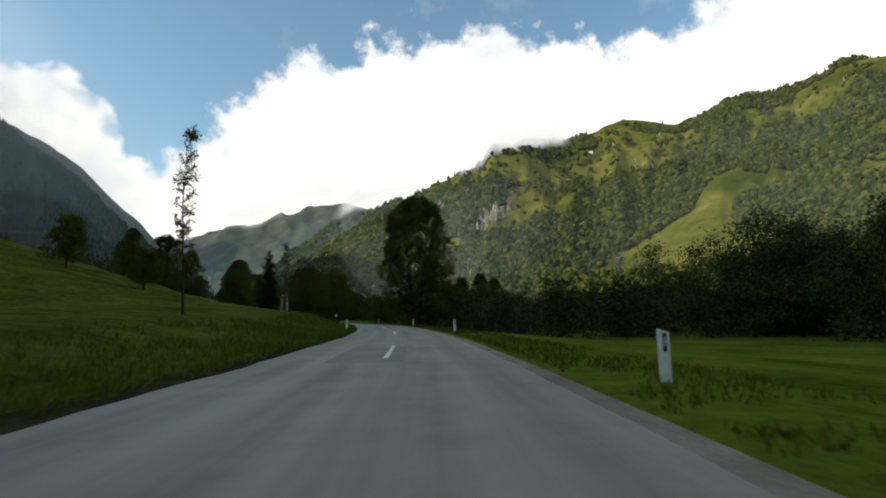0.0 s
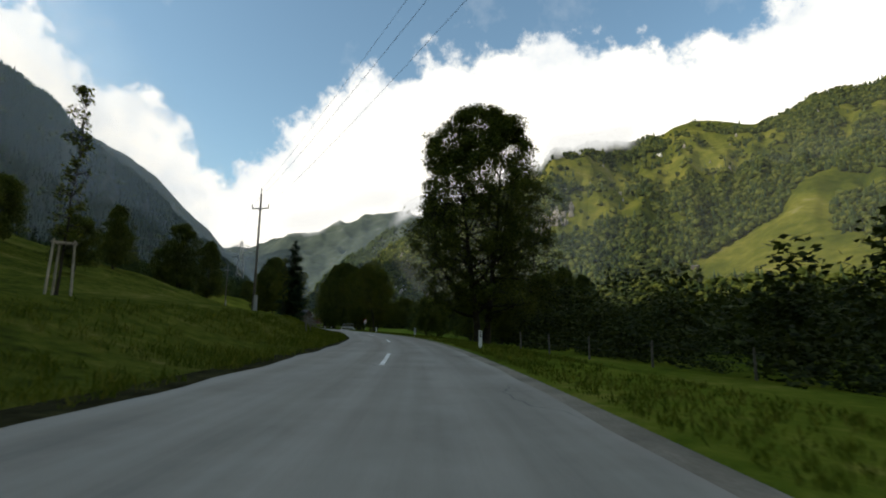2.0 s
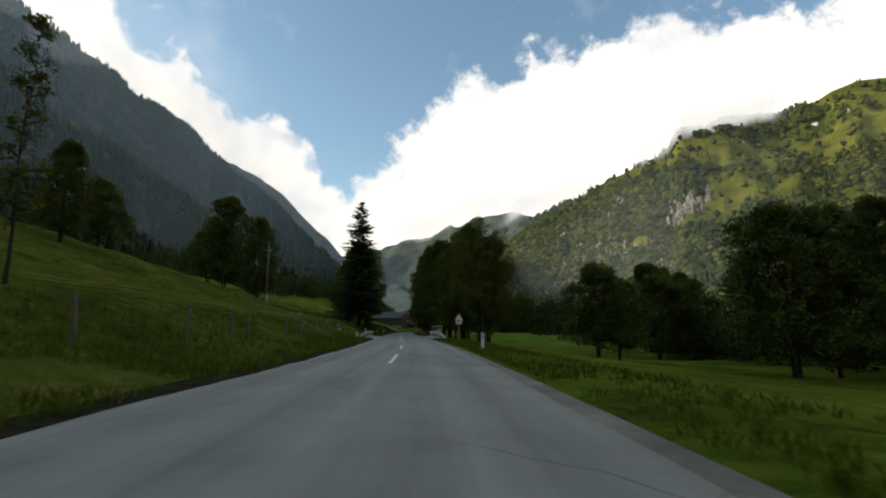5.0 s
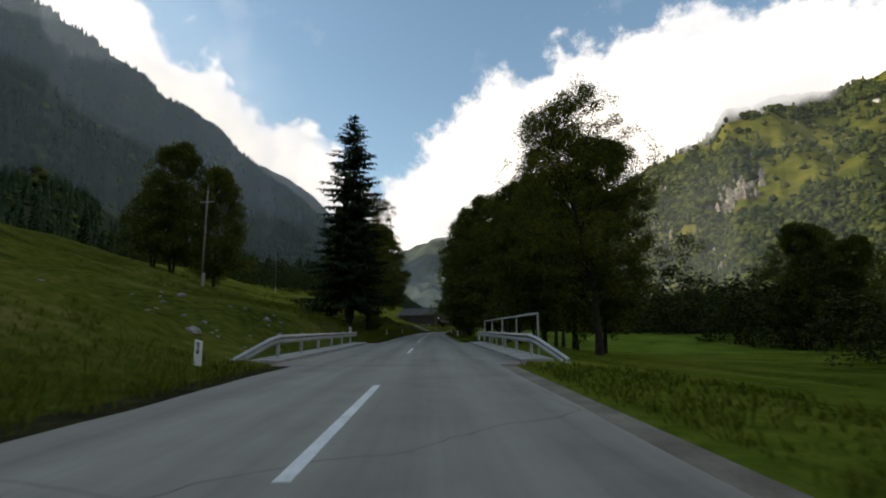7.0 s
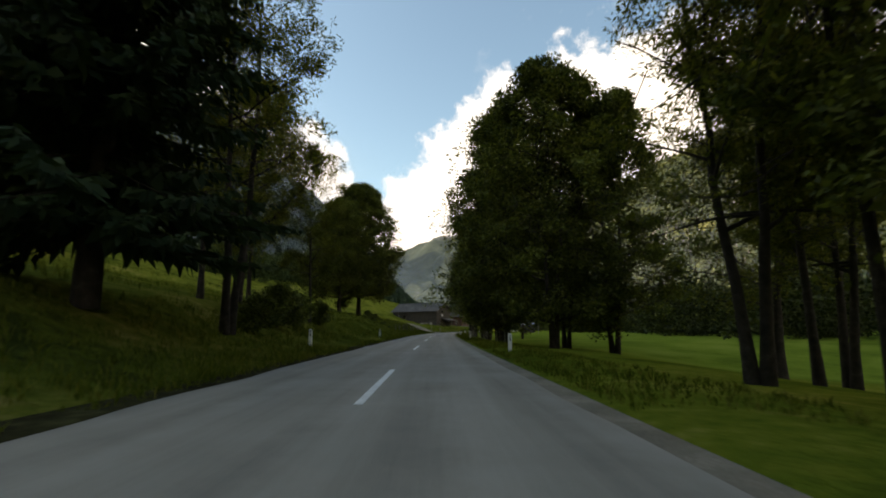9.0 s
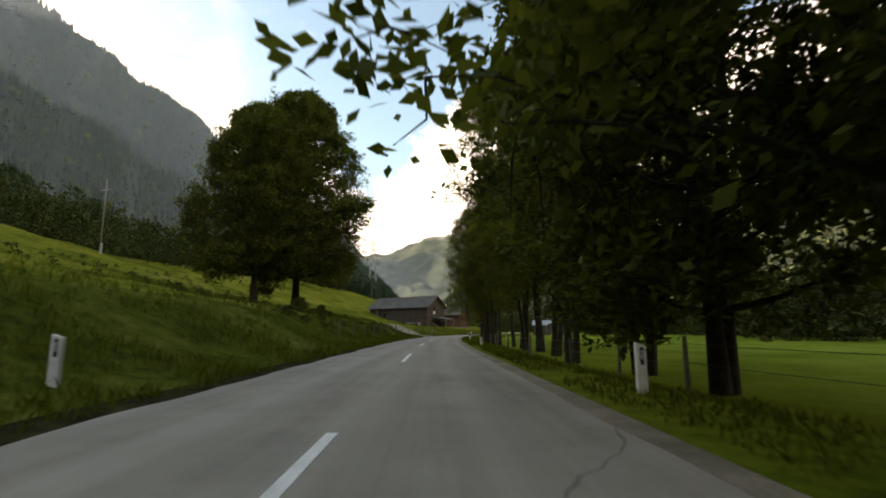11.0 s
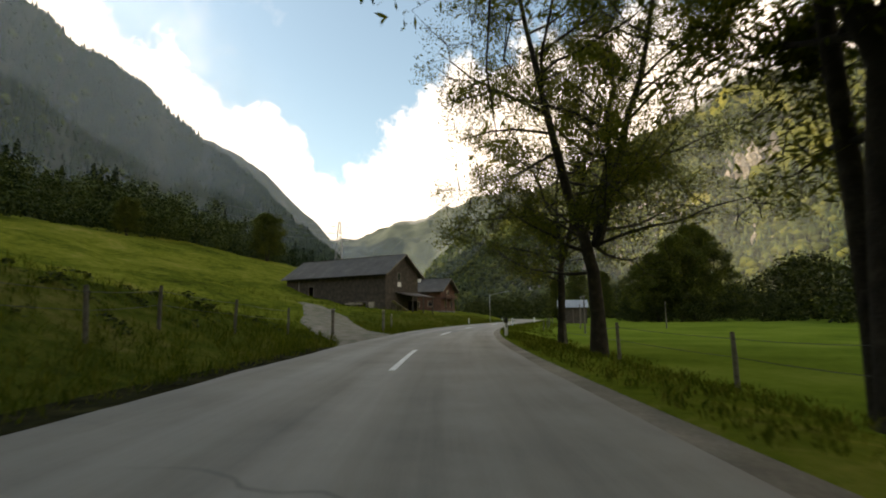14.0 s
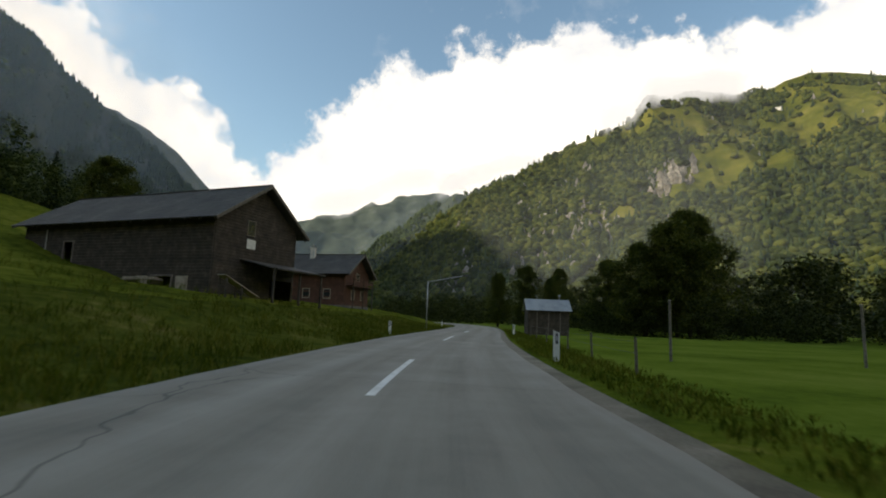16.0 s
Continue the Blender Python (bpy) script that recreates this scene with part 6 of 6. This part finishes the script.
def build_house():
    r, H, yw = gable_house("farmhouse", "small reddish-brown wooden farmhouse with a grey roof", (-139.7, 396.3, 9.3), 175.0, 4.4, 3.0, 12.5, 2.2, (1.0, 0.8), M["wood_red"], M["roof_grey"],
                           holes_gable=((-2.0, -1.1, 1.0, 2.2), (0.8, 1.7, 1.0, 2.2), (-0.5, 0.5, 3.4, 4.5)), category="house")
    part("plinth", Solid().box((6.2, 0, -0.65), (10.7, 2 * yw + 0.25, 1.7)), M["stone"], r, "grey stone base")
    for y, z, h in ((-1.55, 1.6, 1.2), (1.25, 1.6, 1.2), (0.0, 3.95, 1.1)):
        w = part("window", Solid().box((1.0, y, z), (0.05, 0.9, h)), M["glass"], r)
        part("window_frame", Solid().box((0.9, y, z + h / 2), (0.09, 1.0, 0.09)).box((0.9, y, z - h / 2), (0.09, 1.0, 0.09)).box((0.9, y - 0.46, z), (0.09, 0.09, h)).box((0.9, y + 0.46, z), (0.09, 0.09, h)).box((0.9, y, z), (0.07, 0.05, h)), M["wood_pale"], w)
    bal = part("balcony", Solid().box((0.45, 0, 2.75), (1.0, 6.4, 0.12)), M["wood_red"], r)
    part("balcony_rail", Solid().box((0.0, 0, 3.6), (0.08, 6.4, 0.1)).box((0.0, 0, 3.2), (0.05, 6.4, 0.35)), M["wood_red"], bal)
    for y in (-3.0, 0.0, 3.0):
        part("balcony_post", Solid().box((0.0, y, 1.2), (0.13, 0.13, 5.0)), M["wood_dark"], bal)
    ch = part("chimney", Solid().box((7.4, 0.9, H + 0.1), (0.6, 0.6, 1.5)), M["plaster"], r, "white plastered chimney")
    part("chimney_cap", Solid().box((7.4, 0.9, H + 0.89), (0.78, 0.78, 0.1)).rod((7.4, 0.9, H + 0.9), (7.4, 0.9, H + 1.3), 0.12), M["zinc"], ch)
    for x in (3.4, 6.4, 9.4):
        w = part("window", Solid().box((x, yw + 0.06, 1.6), (0.9, 0.06, 1.1)), M["glass"], r)
        part("window_frame", Solid().box((x, yw + 0.1, 2.2), (1.1, 0.08, 0.1)).box((x, yw + 0.1, 1.0), (1.1, 0.08, 0.1)).box((x - 0.5, yw + 0.1, 1.6), (0.09, 0.08, 1.2)).box((x + 0.5, yw + 0.1, 1.6), (0.09, 0.08, 1.2)), M["wood_pale"], w)
    return r


build_barn()
build_house()


def by_barn(x, y, dz=0.0, turn=0.0):
    """A pose on the ground beside the barn, x along its ridge from the road gable, y towards the near eave."""
    p = pose(-138.0, 368.6, 2.0, 0, 0, 169.6) @ Vector((x, y, 0))
    return pose(p.x, p.y, float(ground_z(*road_place(p.x, p.y))) + dz, 0, 0, 169.6 + turn)


def plank_stack():
    r = thing("plank_stack", "stack of pale weathered planks lying before the barn", "plank stack")
    for k, (y, z, w) in enumerate(((-0.3, 0.28, 3.2), (0.0, 0.28, 3.0), (0.3, 0.28, 3.3), (-0.2, 0.36, 3.1), (0.15, 0.36, 2.8), (0.0, 0.44, 3.0))):
        part("plank", Solid().box((0.05 * k, y, z), (w, 0.24, 0.06), k * 1.5 - 4), M["wood_pale"], r)
    for x in (-1.1, 1.1):
        part("bearer", Solid().box((x, 0, 0.11), (0.16, 0.9, 0.30)), M["wood_dark"], r)
    return r


def loading_ramp():
    r = thing("loading_ramp", "sloping pale plank ramp beside the barn gable", "ramp")
    for k in range(3):
        part("plank", Solid().box((0, -0.27 + 0.27 * k, 0.85), (3.4, 0.25, 0.07), 0, 24), M["wood_pale"], r)
    for x, h in ((-1.35, 1.4), (0.0, 0.85)):
        part("trestle", Solid().box((x, -0.3, h / 2 - 0.2), (0.12, 0.12, h + 0.3)).box((x, 0.3, h / 2 - 0.2), (0.12, 0.12, h + 0.3)).box((x, 0, h * 0.6), (0.08, 0.7, 0.1)), M["wood_dark"], r)
    return r


plank_stack().matrix_basis = by_barn(5.8, 6.0, 0.0, 3)
loading_ramp().matrix_basis = by_barn(-1.8, 4.6, 0.0, -95)


# ---- small houses high on the sunlit slope ----
def slope_house(az, el, length, wall_mat, label):
    rr = np.arange(420.0, 1900.0, 4.0)
    z = mountain_z(RIGHT, np.full(rr.shape, az), rr, 45, 23)
    k = int(np.argmax(np.degrees(np.arctan2(z - 1.1, rr)) > el))
    r = thing("mountain_house", label, "house", "houses on the slope")
    r.matrix_basis = pose(CX - rr[k] * math.sin(radians(az)), CY + rr[k] * math.cos(radians(az)), float(z[k]), 0, 0, az + 70)
    w, h = length * 0.7, length * 0.45
    part("wall", Solid().prism([(-w / 2, -4), (w / 2, -4), (w / 2, h), (0, h + w * 0.26), (-w / 2, h)], -length / 2, length / 2), wall_mat, r)
    for sgn in (-1, 1):
        part("roof", Solid().box((sgn * w * 0.28, 0, h + w * 0.14), (w * 0.66, length * 1.14, 0.5), 0, sgn * 27.5), M["roof_grey"], r)
    for y in (-0.25, 0.0, 0.25):
        part("window", Solid().box((-w / 2 - 0.02, y * length, h * 0.55), (0.12, length * 0.09, h * 0.26)), M["glass"], r)
    return r


slope_house(-21.6, 6.5, 10, M["wood_dark"], "small dark timber farmhouse at the pasture's foot")
slope_house(-23.6, 6.8, 11, M["wood_dark"], "small brown farmhouse at the pasture's foot")
slope_house(-18.7, 19.1, 14, M["plaster"], "tiny white alpine hut high on the pasture")


def build_shed():
    r = thing("shed", "small dark timber shed with a pale tin roof", "shed")
    r.matrix_basis = pose(*at(428, 9.1, 0), 0, 0, heading(428) + 2)
    w, d = 5.6, 4.0
    for y in (-d / 2, d / 2):
        board_wall("wall", r, M["wood_dark"], pose(0, y, 0), -w / 2, w / 2, -0.3, 3.5, 0.12, 0.3)
    for x in (-w / 2, w / 2):
        board_wall("side_wall", r, M["wood_dark"], pose(x, 0, 0, 0, 0, 90), -d / 2, d / 2, -0.3, 4.9, 0.12, 0.3, top=lambda q: 3.5 + 1.3 * (1 - abs(q) / (d / 2)))
    for sgn in (-1, 1):
        b = Solid()
        for k in range(12):
            b.box((-w / 2 - 0.4 + (k + 0.5) * (w + 0.8) / 12, sgn * 1.35, 4.18), ((w + 0.8) / 12 - 0.01, 3.05, 0.05 + 0.02 * (k % 2)), 0, 0, 0.01, roll=-sgn * 33)
        part("roof", b, M["roof_tin"], r, "pale sheet-metal roof slope")
    for x in (-1.6, 0.0, 1.6):
        part("batten", Solid().box((x, -d / 2 - 0.1, 1.5), (0.14, 0.08, 3.4)), M["wood_grey"], r, "pale upright batten")
    v = part("vent", Solid().rod((1.9, 0.3, 4.6), (1.9, 0.3, 5.6), 0.07), M["zinc"], r)
    part("vent_cap", Solid().rod((1.9, 0.3, 5.6), (1.9, 0.3, 5.75), 0.28, 0.08, 12), M["zinc"], v)
    return r


build_shed()


def build_lamp():
    r = thing("street_lamp", "slim grey street lamp with a long angled arm", "street lamp")
    x, y, z = at(407, -5.6)
    r.matrix_basis = pose(x, y, z, 0, 0, heading(407))
    part("pole", Solid().rod((0, 0, -0.2), (0, 0, 5.0), 0.07, 0.055, 12), M["zinc"], r, smooth_faces=True)
    arm = part("arm", Solid().rod((0, 0, 4.95), (3.7, 0.2, 5.7), 0.045, 0.035, 10), M["zinc"], r, smooth_faces=True)
    part("lamp_head", Solid().box((3.9, 0.2, 5.72), (0.55, 0.24, 0.18), 0, -10, 0.05), M["black"], arm, "dark lamp head")
    return r


build_lamp()


def raise_pylon(az, r, top, first=None):
    foot = float(mountain_z(LEFT, np.array(az), np.array(r), 40, 11)) - 2.0
    o = pylon(top - foot)
    o.matrix_basis = pose(CX - r * math.sin(radians(az)), CY + r * math.cos(radians(az)), foot, 0, 0, 40)


raise_pylon(30.7, 1319, 222)
for up, drop in ((205, 0), (195, 9), (188, 17), (178, 24)):
    strand([(-711, 1281, up), (-387, 459, 85 - drop), (-306, 254, 61 - drop * 1.1)], 0.10, M["wire"], "high-voltage line strung along the mountainside", "power line", "power_line", 4.0)


# ---- grass ----
def build_grass(name, s0, s1, u0, u1, count, h0, h1, seed, label):
    """Tufts of bent blades on the verge."""
    rng = np.random.default_rng(seed)
    s = s0 + (s1 - s0) * rng.random(count)
    f = rng.random(count) ** 1.4
    u = u0 + (u1 - u0) * f
    ok = (fbm(s * 0.35, u * 0.35, 3, seed) > 0.36) & ~((u < 0) & (s > np.interp(-u, [4.3, 5.1, 7.6, 10.4, 12.2, 16.5, 21.6, 25], [333.5, 336.6, 341.8, 347.2, 350.6, 360.2, 369.4, 374]) + 0.4) & (s < np.interp(-u, [4.3, 5.1, 6.1, 8.7, 13.9, 19, 25], [346.2, 347.0, 348.9, 355.0, 364.2, 370, 375.5]) - 0.3)) & ~((s > 168) & (s < 193))
    s, u = s[ok], u[ok]
    x, y = spot(s, u)
    z = ground_z(s, u) - 0.02
    n, per = len(s), 5
    base = np.repeat(np.stack([x, y, z], 1), per, 0) + rng.normal(size=(n * per, 3)) * [0.07, 0.07, 0]
    h = (h0 + (h1 - h0) * rng.random((n * per, 1)) ** 1.5) * np.repeat(0.6 + 0.8 * fbm(s * 0.2, u * 0.2, 3, seed + 4), per)[:, None]
    a = rng.random(n * per) * 6.283
    side = np.stack([np.cos(a), np.sin(a), 0 * a], 1)
    bend = rng.normal(size=(n * per, 3)) * [0.35, 0.35, 0]
    w = 0.010 + 0.012 * rng.random((n * per, 1))
    top = base + h * (np.array([0, 0, 1.0]) + bend)
    mid = base + h * 0.55 * (np.array([0, 0, 1.0]) + bend * 0.4)
    q = np.stack([base - side * w, mid - side * w * 0.8, top, mid + side * w * 0.8], 1).reshape(-1, 3)
    tagged(new(name, leaf_mesh(name, q, M["grass"])), label, "grass", kind="stuff")


build_grass("hillside_tussocks", 195, 400, -10.5, -40, 8000, 0.2, 0.6, 75, "rough yellowing tussocks on the grassy hillside")
build_grass("verge_grass", -4, 170, -4.55, -11.0, 14000, 0.12, 0.42, 71, "long uneven grass on the roadside bank")
build_grass("verge_grass", 190, 420, -4.55, -11.0, 17000, 0.12, 0.42, 72, "long uneven grass on the roadside bank")
build_grass("verge_grass", -4, 170, 2.7, 7.0, 9000, 0.07, 0.24, 73, "short rough grass beside the asphalt")
build_grass("verge_grass", 190, 420, 2.7, 7.0, 12000, 0.07, 0.24, 74, "short rough grass beside the asphalt")


# ---- stones by the stream ----
def build_stones():
    rng = np.random.default_rng(15)
    for k in range(46):
        s, u = 170 + 18 * rng.random(), -8.5 - 12 * rng.random() ** 1.3
        bm = bmesh.new()
        bmesh.ops.create_icosphere(bm, subdivisions=1, radius=1.0)
        for v in bm.verts:
            v.co *= 0.75 + 0.5 * rng.random()
        size = 0.10 + 0.22 * rng.random() ** 2
        bmesh.ops.scale(bm, vec=(size * 1.3, size, size * 0.7), verts=bm.verts)
        me = bpy.data.meshes.new("boulder")
        bm.to_mesh(me)
        bm.free()
        me.materials.append(M["stone"])
        o = new("boulder", me)
        o.matrix_basis = pose(*at(s, u, size * 0.15), 0, 0, rng.random() * 360)
        tagged(o, "pale grey rounded stone on the rough bank", "boulder", "stones by the stream")


build_stones()
